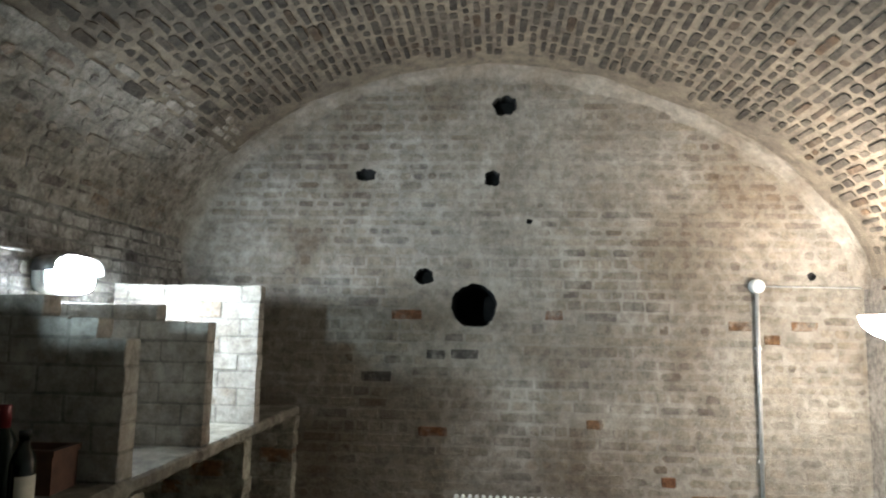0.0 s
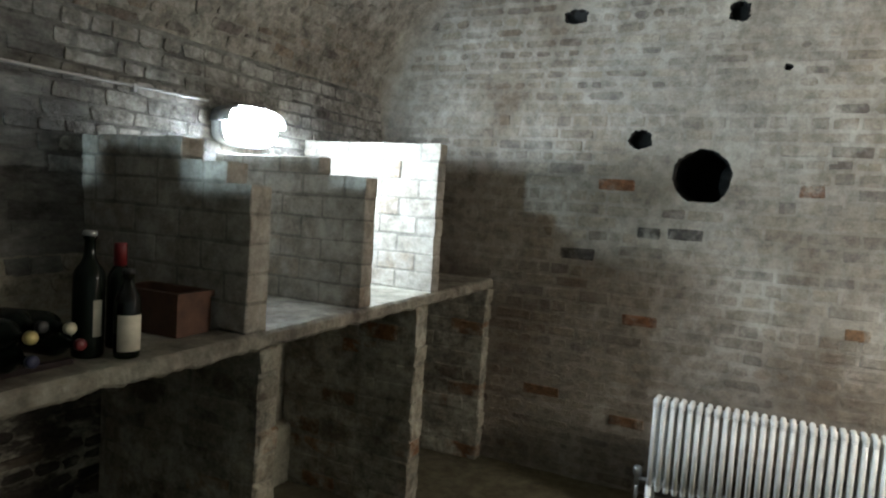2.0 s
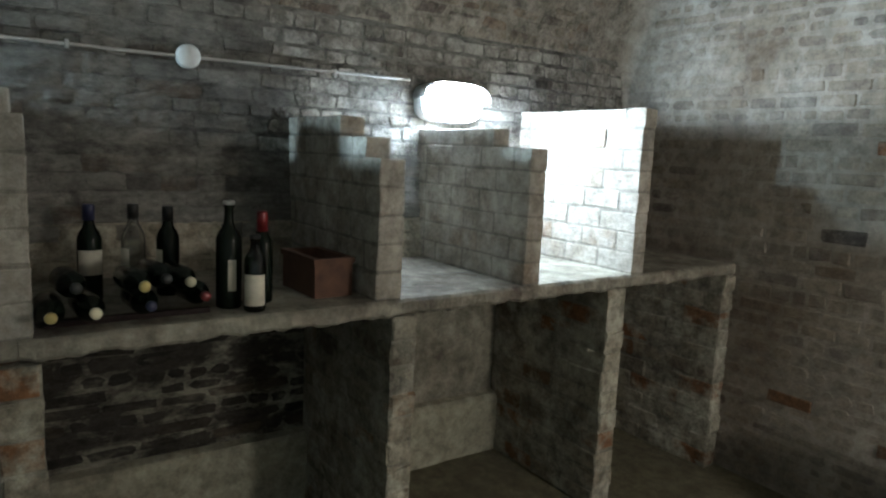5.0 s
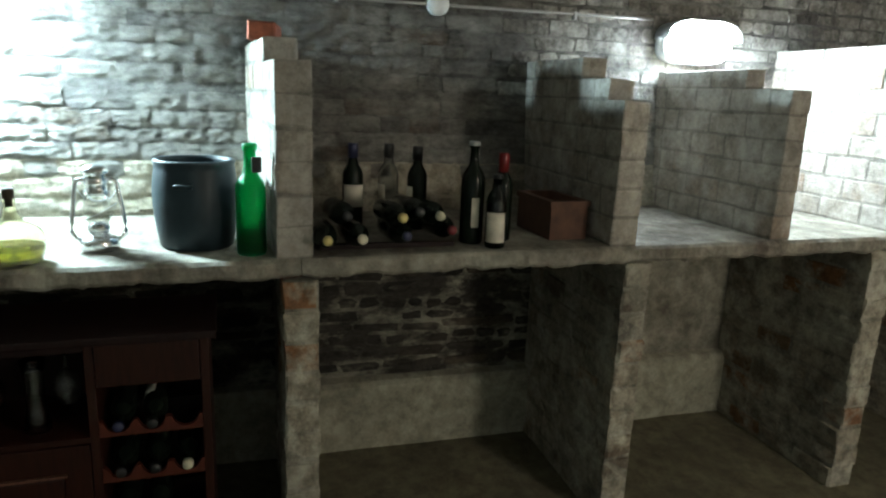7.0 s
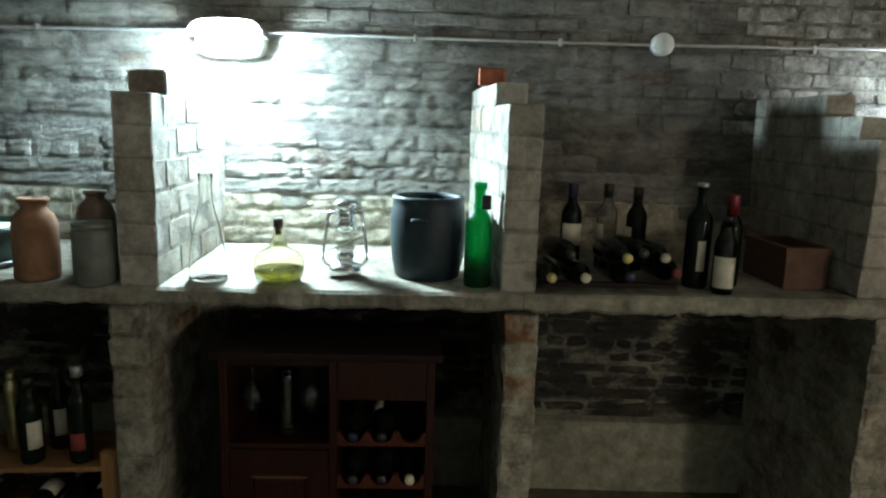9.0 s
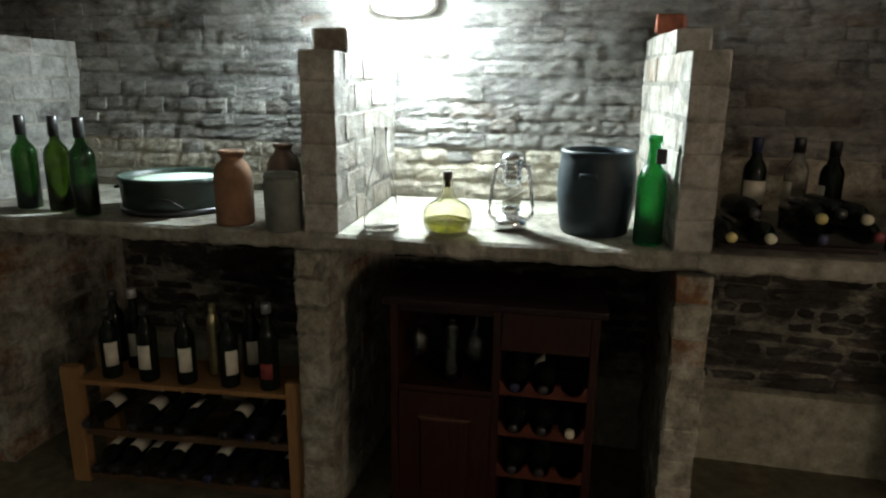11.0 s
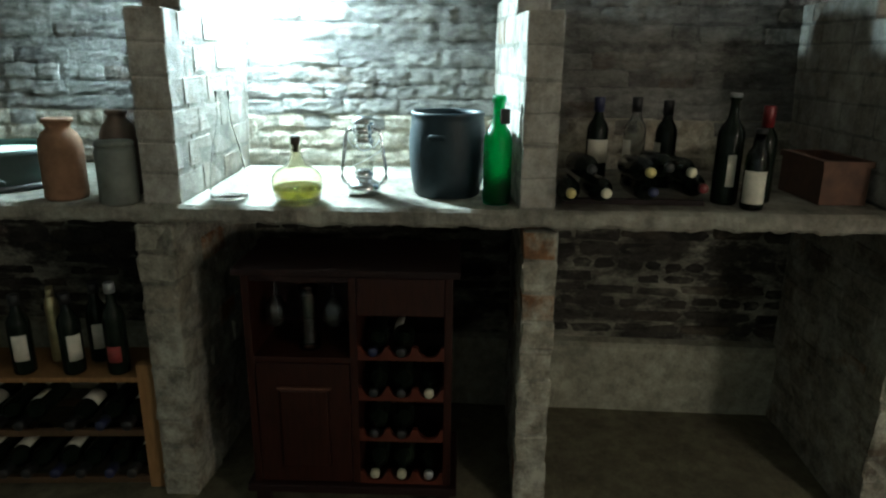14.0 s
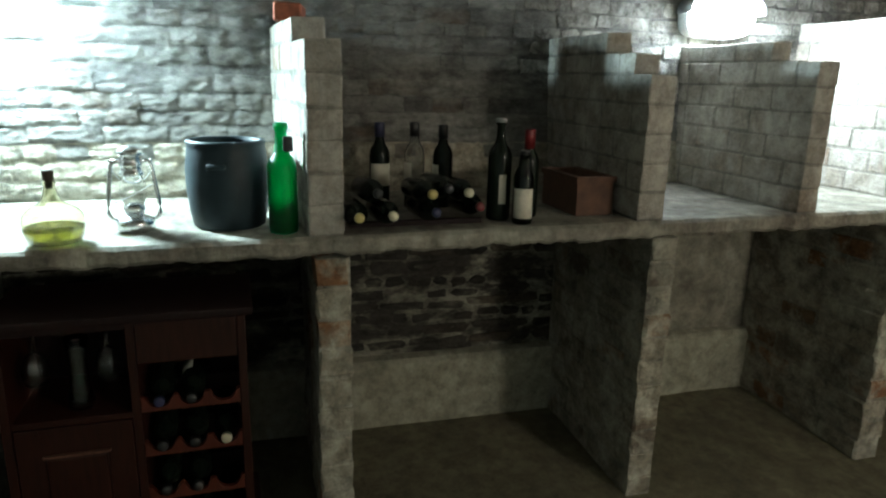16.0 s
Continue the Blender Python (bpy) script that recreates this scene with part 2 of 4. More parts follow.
M_BROWNBRICK = masonry("brown_brick", [(0.0, (0.27, 0.145, 0.07)), (1.0, (0.216, 0.116, 0.056))], LIME, 0.50, 0.68, island=False, grime_amount=0.3)
M_GREYBRICK = masonry("grey_brick", [(0.0, (0.11, 0.095, 0.083)), (1.0, (0.088, 0.076, 0.066))], LIME, 0.50, 0.68, island=False, grime_amount=0.3)
M_TERRA = plain("terracotta", (0.088, 0.042, 0.026), 0.85, 0, 0.3, 18, 0.3)
M_MAHOGANY = wood("mahogany", (0.030, 0.0082, 0.0045), (0.012, 0.0036, 0.0026), 0.42)
M_WORN = wood("worn_mahogany", (0.12, 0.055, 0.035), (0.07, 0.03, 0.02), 0.5)
# Darker copy of the mahogany: the cabinet's inner and top shade is in the colour.
M_MAHOGANY_D = wood("dark_shaded_mahogany", (0.014, 0.004, 0.003), (0.006, 0.002, 0.002), 0.6)
M_SCALLOP = wood("red_mahogany", (0.085, 0.019, 0.010), (0.04, 0.010, 0.006), 0.5)
M_PINE = wood("pine", (0.28, 0.15, 0.062), (0.19, 0.10, 0.04), 0.65)
# Darker tone of the pine for the rack's rails.
M_PINE_D = wood("dark_pine", (0.085, 0.05, 0.026), (0.05, 0.03, 0.015), 0.75)
M_PLASTIC = plain("white_plastic", (0.62, 0.62, 0.60), 0.45, 0, 0.1)
M_CONDUIT = plain("grey_conduit", (0.42, 0.42, 0.41), 0.45, 0.3, 0.2)
M_RADIATOR = plain("white_radiator_paint", (0.62, 0.62, 0.60), 0.4, 0, 0.1, 20)
M_NORTH = lamp_glow("north_lamp_diffuser", COOL, GLOW_NORTH)
M_SOUTH = lamp_glow("south_lamp_diffuser", COLD, GLOW_SOUTH)
M_RIGHT = lamp_glow("right_lamp_diffuser", WARM, GLOW_RIGHT)
M_BOWL = lamp_glow("right_lamp_bowl", WARM, GLOW_BOWL)


# ---- mesh helpers ----
def mesh_of(bm, name, material, smooth=False):
    data = bpy.data.meshes.new(name)
    bmesh.ops.recalc_face_normals(bm, faces=bm.faces)
    bm.to_mesh(data)
    bm.free()
    for poly in data.polygons:
        poly.use_smooth = smooth
    data.materials.append(material)
    return data


def part(name, bm, material, parent, label="", smooth=False, at=None):
    ob = new(name, mesh_of(bm, name, material, smooth))
    ob.parent = parent
    if at is not None:
        ob.matrix_basis = at
    if label:
        tagged(ob, label)
    return ob


def thing(name, m, label, category, group="", kind=""):
    ob = new(name)
    ob.empty_display_size = 0.05
    ob.matrix_basis = m
    return tagged(ob, label, category, group, kind)


def solid(name, bm, material, label, category, m=None, group="", kind="", smooth=False):
    ob = new(name, mesh_of(bm, name, material, smooth))
    if m is not None:
        ob.matrix_basis = m
    return tagged(ob, label, category, group, kind)


def box(x0, x1, y0, y1, z0, z1, bevel=0.0, bm=None, segments=2):
    own = bm is None
    bm = bm or bmesh.new()
    made = bmesh.ops.create_cube(bm, size=1, matrix=Matrix.Translation(((x0 + x1) / 2, (y0 + y1) / 2, (z0 + z1) / 2)) @ Matrix.Diagonal((x1 - x0, y1 - y0, z1 - z0, 1)))
    if bevel and own:
        bmesh.ops.bevel(bm, geom=bm.edges[:], offset=bevel, segments=segments, affect="EDGES", profile=0.6)
    return bm


def lathe(profile, segments=28, bm=None, m=None):
    """A body of revolution from (radius, height) pairs; a radius of 0 closes it."""
    bm = bm or bmesh.new()
    m = m or Matrix()
    rings = []
    for r, z in profile:
        if r <= 1e-6:
            rings.append([bm.verts.new(m @ Vector((0, 0, z)))])
        else:
            rings.append([bm.verts.new(m @ Vector((r * math.cos(2 * math.pi * k / segments), r * math.sin(2 * math.pi * k / segments), z))) for k in range(segments)])
    for a, b in zip(rings, rings[1:]):
        for k in range(segments):
            j = (k + 1) % segments
            if len(a) == 1 and len(b) == 1:
                continue
            if len(a) == 1:
                bm.faces.new((a[0], b[j], b[k]))
            elif len(b) == 1:
                bm.faces.new((a[k], a[j], b[0]))
            else:
                bm.faces.new((a[k], a[j], b[j], b[k]))
    return bm


def tube(points, radius, segments=10, bm=None):
    """A round bar through the points."""
    bm = bm or bmesh.new()
    points = [Vector(p) for p in points]
    rings = []
    for i, p in enumerate(points):
        d = (points[min(i + 1, len(points) - 1)] - points[max(i - 1, 0)]).normalized()
        q = d.to_track_quat("Z", "Y")
        rings.append([bm.verts.new(p + q @ Vector((radius * math.cos(2 * math.pi * k / segments), radius * math.sin(2 * math.pi * k / segments), 0))) for k in range(segments)])
    for a, b in zip(rings, rings[1:]):
        for k in range(segments):
            j = (k + 1) % segments
            bm.faces.new((a[k], a[j], b[j], b[k]))
    bm.faces.new(rings[0][::-1])
    bm.faces.new(rings[-1])
    return bm


def roughen(bm, amount, scale=6.0):
    for v in bm.verts:
        v.co += amount * noise.noise_vector(v.co * scale)
    return bm


class Pieces:
    """Many small bricks joined in one mesh."""

    def __init__(self):
        self.verts, self.faces, self.slots = [], [], []

    def brick(self, c, u, v, n, a, b, proud, back=0.02, slot=0, jit=0.0035, worn=(0.35, 0.6)):
        """A worn brick with rounded, uneven corners."""
        k = len(self.verts)
        inset = min(0.006, a * 0.25, b * 0.3)
        cut = min(a, b) * random.uniform(*worn)
        shape = []
        for i, j in ((-1, -1), (1, -1), (1, 1), (-1, 1)):
            ends = ((i * a, j * (b - cut)), (i * (a - cut), j * b))
            for p, q in (ends if i * j < 0 else ends[::-1])[::-1]:
                shape.append((p + random.uniform(-jit, jit), q + random.uniform(-jit, jit)))
        for d, shrink in ((-back, 0.0), (proud, inset)):
            for p, q in shape:
                self.verts.append(c + u * (p * (1 - shrink / a)) + v * (q * (1 - shrink / b)) + n * (d + (random.uniform(-0.001, 0.001) if d > 0 else 0)))
        self.faces.append(tuple(k + 8 + i for i in range(8)))
        self.slots.append(slot)
        for i in range(8):
            m = (i + 1) % 8
            self.faces.append((k + i, k + m, k + 8 + m, k + 8 + i))
            self.slots.append(slot)

    def mesh(self, name, *materials):
        data = bpy.data.meshes.new(name)
        data.from_pydata([tuple(v) for v in self.verts], [], self.faces)
        for m in materials:
            data.materials.append(m)
        data.polygons.foreach_set("material_index", self.slots)
        data.update()
        return data


def brick_variants(length, height, width, material, count=6, name="brick", wear=0.0028, bevel=0.006):
    """Worn bricks of one size, centred, to be shared by many pieces."""
    made = []
    for k in range(count):
        bm = box(-width / 2, width / 2, -length / 2, length / 2, -height / 2, height / 2, bevel, segments=1)
        for v in bm.verts:
            v.co += Vector([random.uniform(-wear, wear) for _ in range(3)])
        made.append(mesh_of(bm, name, material))
    return made


def ragged_variants(length, height, width, material, count=8, name="brick"):
    """Worn, rounded bricks with an uneven face towards +x."""
    made = []
    for k in range(count):
        bm = bmesh.new()
        nu, nv = (7, 4) if length > 0.15 else (4, 4)
        seed = Vector((k * 3.7, length * 50, height * 90))
        grid = []
        for j in range(nv + 1):
            row = []
            for i in range(nu + 1):
                edge = i in (0, nu) or j in (0, nv)
                corner = i in (0, nu) and j in (0, nv)
                x = width / 2 - (0.006 if corner else 0.003 if edge else 0.0) + random.uniform(-0.0012, 0.0012) + 0.0038 * noise.noise(seed + Vector((i * 0.7, j * 0.9, 0)))
                row.append(bm.verts.new((x, (i / nu - 0.5) * length + random.uniform(-0.004, 0.004), (j / nv - 0.5) * height + random.uniform(-0.0025, 0.0025) + 0.006 * noise.noise(seed + Vector((i * 0.55, 5 + (j > nv / 2) * 4, 2))))))
            grid.append(row)
        for a, b in zip(grid, grid[1:]):
            for i in range(nu):
                bm.faces.new((a[i], a[i + 1], b[i + 1], b[i]))
        rim = grid[0] + [g[-1] for g in grid[1:]] + grid[-1][-2::-1] + [g[0] for g in grid[-2:0:-1]]
        deep = [bm.verts.new((-width / 2, v.co.y, v.co.z)) for v in rim]
        for i in range(len(rim)):
            j = (i + 1) % len(rim)
            bm.faces.new((rim[j], rim[i], deep[i], deep[j]))
        made.append(mesh_of(bm, name, material))
    return made


def piece(data, parent, m, name="brick"):
    ob = new(name, data)
    ob.parent = parent
    ob.matrix_basis = m
    return ob


def courses(u0, u1, v0, v1, height=0.075, length=0.225, joint=0.011, keep=None, upright=None, loose=0.08):
    """Centres and half sizes of the bricks that fill a rectangle, in uneven courses."""
    out, v, row = [], v0, 0
    while v + height * 0.6 < v1:
        h = height * random.uniform(1 - loose, 1 + loose)
        headers = row % 3 == 2
        u = u0 - random.uniform(0, length)
        while u < u1:
            w = (length / 2 if headers or random.random() < 0.12 else length) * random.uniform(1 - loose * 2, 1 + loose * 1.5)
            a, b = max(u, u0), min(u + w, u1)
            if b - a > 0.035:
                cu, cv = (a + b) / 2, v + h / 2 + random.uniform(-0.003, 0.003)
                if keep is None or keep(cu, cv, (b - a) / 2, h / 2):
                    out.append((cu, cv, (b - a - (joint if upright is None else upright)) / 2, (h - joint) / 2))
            u += w
        v += h
        row += 1
    return out


X, Y, Z = Vector((1, 0, 0)), Vector((0, 1, 0)), Vector((0, 0, 1))
FRONT, SLAB_FRONT = -0.10, -0.082
WALL_Y, SOUTH_Y, LEFT_X, RIGHT_X = 4.95, -4.0, -0.945, 3.53
FLOOR = -0.042
VC, VA, VA_EAST, SPRING, VB, EAST = 1.16, 2.14, 2.375, 1.90, 1.47, 1.75


def slab_top(y):
    return 1.026 + 0.010 * (y - 0.5)


def arch(x):
    """The height of the vault over x: an ellipse to the west, a leaner curve to the east."""
    a, p = (VA, 2.0) if x < VC else (VA_EAST, EAST)
    t = 1 - abs((x - VC) / a) ** p
    return SPRING + VB * t ** (1 / p) if t > 0 else 0.0


def vault_at(t, inset=0.0):
    """The vault's section, from the west springing (0) to the east one (pi)."""
    c, s = math.cos(t), max(math.sin(t), 0.0)
    if c > 0:
        return VC - (VA - inset) * c, SPRING + (VB - inset) * s
    return VC + (VA_EAST - inset) * (-c) ** (2 / EAST), SPRING + (VB - inset) * s ** (2 / EAST)


# ---- structure ----
bm = box(-1.6, 3.95, -4.4, 5.4, -0.3, FLOOR)
bmesh.ops.subdivide_edges(bm, edges=[e for e in bm.edges if all(abs(v.co.z - FLOOR) < 1e-4 for v in e.verts)], cuts=90, use_grid_fill=True)
for v in bm.verts:
    if abs(v.co.z - FLOOR) < 1e-4:
        v.co.z += 0.007 * noise.noise(v.co * 2.2) + 0.004 * noise.noise(v.co * 9.0) - 0.008
solid("floor", bm, M_FLOOR, "trodden brown earth and concrete cellar floor", "floor", kind="structure")

HOLES = [(1.058, 1.748, 0.150, 0.145, 0.5), (0.725, 1.938, 0.066, 0.052, 0.12), (1.170, 2.605, 0.055, 0.055, 0.10),
         (0.305, 2.63, 0.070, 0.045, 0.05), (-0.93, 2.30, 0.04, 0.035, 0.05), (1.418, 2.315, 0.020, 0.018, 0.06), (1.25, 3.115, 0.085, 0.068, 0.12), (3.215, 1.975, 0.030, 0.026, 0.05)]


def clear_of_holes(x, z, a, b):
    return all(abs(x - hx) > rx + a * 0.75 or abs(z - hz) > rz + b * 0.75 for hx, hz, rx, rz, d in HOLES)


def wall_with_holes():
    """The end wall's face with its holes sunk into it, and the block behind."""
    bm = bmesh.new()
    xs = sorted({-1.4, 3.9, *[h[0] - h[2] * 1.2 for h in HOLES], *[h[0] + h[2] * 1.2 for h in HOLES]})
    zs = sorted({-0.15, 3.7, *[h[1] - h[3] * 1.2 for h in HOLES], *[h[1] + h[3] * 1.2 for h in HOLES]})
    for x0, x1 in zip(xs, xs[1:]):
        for z0, z1 in zip(zs, zs[1:]):
            cx, cz = (x0 + x1) / 2, (z0 + z1) / 2
            if any(abs(cx - h[0]) < h[2] * 1.2 and abs(cz - h[1]) < h[3] * 1.2 for h in HOLES):
                continue
            bm.faces.new([bm.verts.new((x, WALL_Y, z)) for x, z in ((x0, z0), (x1, z0), (x1, z1), (x0, z1))])
    for hx, hz, rx, rz, depth in HOLES:
        rim, outer, deep = [], [], []
        for k in range(48):
            t = 2 * math.pi * k / 48
            c, s = math.cos(t), math.sin(t)
            w = 1 + (0.07 if rx > 0.1 else 0.22) * noise.noise(Vector((hx * 9 + 2 * c, hz * 9 + 2 * s, 0))) + (0.07 if rx > 0.1 else 0.16) * noise.noise(Vector((hx * 9 + 5 * c, hz * 9 + 5 * s, 3))) + random.uniform(-0.012, 0.012)
            rim.append(bm.verts.new((hx + rx * w * c, WALL_Y, hz + rz * w * s)))
            deep.append(bm.verts.new((hx + 0.92 * rx * w * c, WALL_Y + depth, hz + 0.92 * rz * w * s)))
            q = 1.2 / max(abs(c), abs(s))
            outer.append(bm.verts.new((hx + rx * q * c, WALL_Y, hz + rz * q * s)))
        for k in range(48):
            j = (k + 1) % 48
            bm.faces.new((outer[k], outer[j], rim[j], rim[k]))
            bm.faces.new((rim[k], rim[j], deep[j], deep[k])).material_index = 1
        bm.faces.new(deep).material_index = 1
    box(-1.4, 3.9, WALL_Y + 0.55, WALL_Y + 0.75, -0.1, 3.7, bm=bm)
    return bm


wall_north = new("wall_north", mesh_of(wall_with_holes(), "wall_north", M_MORTAR))
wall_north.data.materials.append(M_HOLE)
tagged(wall_north, "limewashed brick end wall with a round pipe hole", "wall", kind="structure")

# left wall: rendered plinth, set-back courses, cream band, then the wall up to the springing
bm = bmesh.new()
profile = [(-1.5, -0.1), (-0.826, -0.1), (-0.822, 0.256), (-0.838, 0.275), (-0.886, 0.282), (-0.888, 0.99), (-0.880, 1.03), (-0.908, 1.25), (LEFT_X + 0.002, 1.55), (LEFT_X, 2.2), (-1.5, 2.2)]
rows = []
for k in range(91):
    y = SOUTH_Y + (WALL_Y - SOUTH_Y) * k / 90
    row = []
    for i, (x, z) in enumerate(profile):
        wob = 0.003 * noise.noise(Vector((x * 3, y * 2.2, z * 5))) if 0 < i < 10 else 0
        row.append(bm.verts.new((x + wob, y, z + (wob * 1.5 if 2 <= i <= 8 else 0))))
    rows.append(row)
for a, b in zip(rows, rows[1:]):
    for i in range(len(profile)):
        j = (i + 1) % len(profile)
        f = bm.faces.new((a[i], a[j], b[j], b[i]))
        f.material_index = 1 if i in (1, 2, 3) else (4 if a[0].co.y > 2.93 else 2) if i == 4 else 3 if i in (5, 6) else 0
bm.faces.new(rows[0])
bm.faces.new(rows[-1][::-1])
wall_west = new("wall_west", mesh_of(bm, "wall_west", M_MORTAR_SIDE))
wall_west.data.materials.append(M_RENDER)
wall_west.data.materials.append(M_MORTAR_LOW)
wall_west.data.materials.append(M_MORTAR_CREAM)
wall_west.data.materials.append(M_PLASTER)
tagged(wall_west, "grey limewashed rough brick side wall with a rendered plinth", "wall", kind="structure")
solid("wall_east", box(RIGHT_X, RIGHT_X + 0.3, -4.4, 5.4, -0.1, 2.2), M_EAST, "limewashed brick side wall", "wall", kind="structure")
solid("wall_south", box(-1.5, 3.9, SOUTH_Y - 0.3, SOUTH_Y, -0.1, 3.7), M_EAST, "limewashed brick wall closing the cellar", "wall", kind="structure")

# barrel vault with its bricks in one mesh
vault = Pieces()
SEG = 72
ring = []
for k in range(SEG + 1):
    t = math.pi * k / SEG
    ring.append((*vault_at(t), *vault_at(t, -0.3)))
for k in range(SEG + 1):
    for y in (SOUTH_Y - 0.2, WALL_Y + 0.01):
        vault.verts.append(Vector((ring[k][0], y, ring[k][1])))
        vault.verts.append(Vector((ring[k][2], y, ring[k][3])))
for k in range(SEG):
    a, b = 4 * k, 4 * k + 4
    for f in ((a, a + 2, b + 2, b), (a + 1, b + 1, b + 3, a + 3), (a, b, b + 1, a + 1), (a + 2, a + 3, b + 3, b + 2)):
        vault.faces.append(f)
        # The low western faces take the paler tone that stands for bounce light.
        vault.slots.append(2 if k < 14 else 0)
base = len(vault.verts)
STEPS = 6
for k in range(SEG + 1):
    t = math.pi * k / SEG
    for i in range(STEPS + 1):
        a = radians(90 * i / STEPS)
        lift = 0.010 * noise.noise(Vector((t * 8, i * 0.6, 1)))
        r = 0.085 + 0.03 * noise.noise(Vector((t * 5, 3, 0)))
        inset, depth = r * (1 - math.cos(a)) + lift - 0.002, r * 1.5 * (1 - math.sin(a)) - lift
        x, z = vault_at(t, inset)
        vault.verts.append(Vector((x, WALL_Y - depth, z)))
for k in range(SEG):
    for i in range(STEPS):
        a, b = base + k * (STEPS + 1) + i, base + (k + 1) * (STEPS + 1) + i
        vault.faces.append((a, b, b + 1, a + 1))
        vault.slots.append(3)
t = 0.0
while t < math.pi:
    (xa, za), (xb, zb) = vault_at(t), vault_at(t + 0.01)
    step = 0.065 / (math.hypot(xb - xa, zb - za) / 0.01)
    tm = t + step / 2
    (xa, za), (xb, zb) = vault_at(tm - 0.005), vault_at(tm + 0.005)
    c2 = Vector(((xa + xb) / 2, 0, (za + zb) / 2))
    v = Vector((xb - xa, 0, zb - za)).normalized()
    n = Vector((v.z, 0, -v.x))
    if n.dot(Vector((VC, 0, SPRING)) - c2) < 0:
        n = -n
    y = 0.4 + random.uniform(-0.2, 0)
    while y < WALL_Y:
        w = 0.190 * random.uniform(0.8, 1.15) * (0.55 if random.random() < 0.5 else 1)
        if y + w < WALL_Y - 0.20 - 0.14 * noise.noise(Vector((t * 7, 0, 0))) - random.uniform(0, 0.05):
            rough = 0.017 if tm < 0.9 else 0.007
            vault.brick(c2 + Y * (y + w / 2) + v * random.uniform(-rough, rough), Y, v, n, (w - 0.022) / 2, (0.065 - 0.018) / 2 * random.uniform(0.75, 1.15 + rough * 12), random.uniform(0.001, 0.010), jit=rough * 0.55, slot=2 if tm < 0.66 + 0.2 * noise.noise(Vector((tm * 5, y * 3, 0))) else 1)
        y += w
    t += step
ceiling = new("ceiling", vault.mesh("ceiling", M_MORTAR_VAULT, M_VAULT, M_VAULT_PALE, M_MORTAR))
tagged(ceiling, "whitewashed brick barrel vault with dark bare bricks, its west foot coloured paler for bounce light", "ceiling", kind="structure")

# lamps
def slab_disc(profile, size, segments=48, power=3.4):
    """A disc with a rounded-rectangle outline from (radius, depth) pairs, its axis along x."""
    bm = bmesh.new()
    rings = []
    for r, x in profile:
        if r <= 1e-6:
            rings.append([bm.verts.new((x, 0, 0))])
            continue
        ring = []
        for k in range(segments):
            a = 2 * math.pi * k / segments
            c, q = math.cos(a), math.sin(a)
            w = (abs(c) ** power + abs(q) ** power) ** (-1 / power)
            ring.append(bm.verts.new((x, r * size * w * c, 0.50 * r * size * w * q)))
        rings.append(ring)
    for a, b in zip(rings, rings[1:]):
        for k in range(segments):
            n = (k + 1) % segments
            if len(a) == 1:
                bm.faces.new((a[0], b[n], b[k]))
            elif len(b) == 1:
                bm.faces.new((a[k], a[n], b[0]))
            else:
                bm.faces.new((a[k], a[n], b[n], b[k]))
    return bm


def bulkhead(m, glow, label, size=1.0):
    """A rounded oblong bulkhead lamp, its back plate in the plane x = 0."""
    lamp = thing("bulkhead_lamp", m, label, "wall lamp", "bulkhead lamps on the walls")
    part("back_plate", slab_disc([(0, 0), (0.188, 0), (0.188, 0.03), (0.176, 0.04), (0, 0.04)], size), M_PLASTIC, lamp, smooth=True)
    part("diffuser", slab_disc([(0.166, 0.036), (0.166, 0.065), (0.156, 0.092), (0.128, 0.110), (0.07, 0.118), (0, 0.120)], size), glow, lamp, "glowing white glass diffuser", smooth=True)
    part("rim", slab_disc([(0.170, 0.038), (0.181, 0.04), (0.181, 0.056), (0.170, 0.060)], size), M_PLASTIC, lamp, smooth=True)
    hood = bmesh.new()
    rows = []
    for k in range(29):
        a = radians(8 + 164 * k / 28)
        c, q = math.cos(a), math.sin(a)
        w = (abs(c) ** 3.4 + abs(q) ** 3.4) ** (-1 / 3.4)
        rows.append([hood.verts.new((x, r * size * w * c, 0.50 * r * size * w * q)) for x, r in ((0.0, 0.190), (0.116, 0.195), (0.116, 0.201), (0.0, 0.197))])
    for a, b in zip(rows, rows[1:]):
        for i in range(4):
            hood.faces.new((a[i], a[(i + 1) % 4], b[(i + 1) % 4], b[i]))
    hood.faces.new(rows[0])
    hood.faces.new(rows[-1][::-1])
    part("hood", hood, M_STEEL, lamp, "grey metal hood over the upper half", smooth=True)
    return lamp


def uplighter(m, reach):
    """A bowl of white glass, open at the top, on an arm that ends at a wall plate."""
    lamp = thing("wall_uplighter", m, "lit white glass bowl uplighter on a wall bracket", "wall lamp")
    line = [(0.190 * math.cos(radians(90 * i / 9)), -0.125 * math.sin(radians(90 * i / 9))) for i in range(10)]
    inner = [(max(r - 0.006, 0), z + 0.004) for r, z in line]
    part("bowl", lathe([(0.0, line[-1][1])] + line[-2::-1] + inner[:-1] + [(0.0, inner[-1][1])], 36), M_BOWL, lamp, "glowing white glass bowl", smooth=True)
    part("lamp_disc", lathe([(0, -0.078), (0.105, -0.078), (0.110, -0.072), (0.105, -0.064), (0, -0.062)], 24), M_RIGHT, lamp, "glowing lamp inside the bowl", smooth=True)
    part("arm", tube([(0.0, 0, -0.124), (0.08, 0, -0.140), (reach - 0.01, 0, -0.140)], 0.011, 10), M_STEEL, lamp, smooth=True)
    part("wall_plate", lathe([(0, 0), (0.055, 0), (0.055, 0.008), (0.045, 0.016), (0, 0.016)], 24), M_STEEL, lamp, smooth=True, at=pose(reach, 0, -0.140, 0, -90, 0))
    return lamp


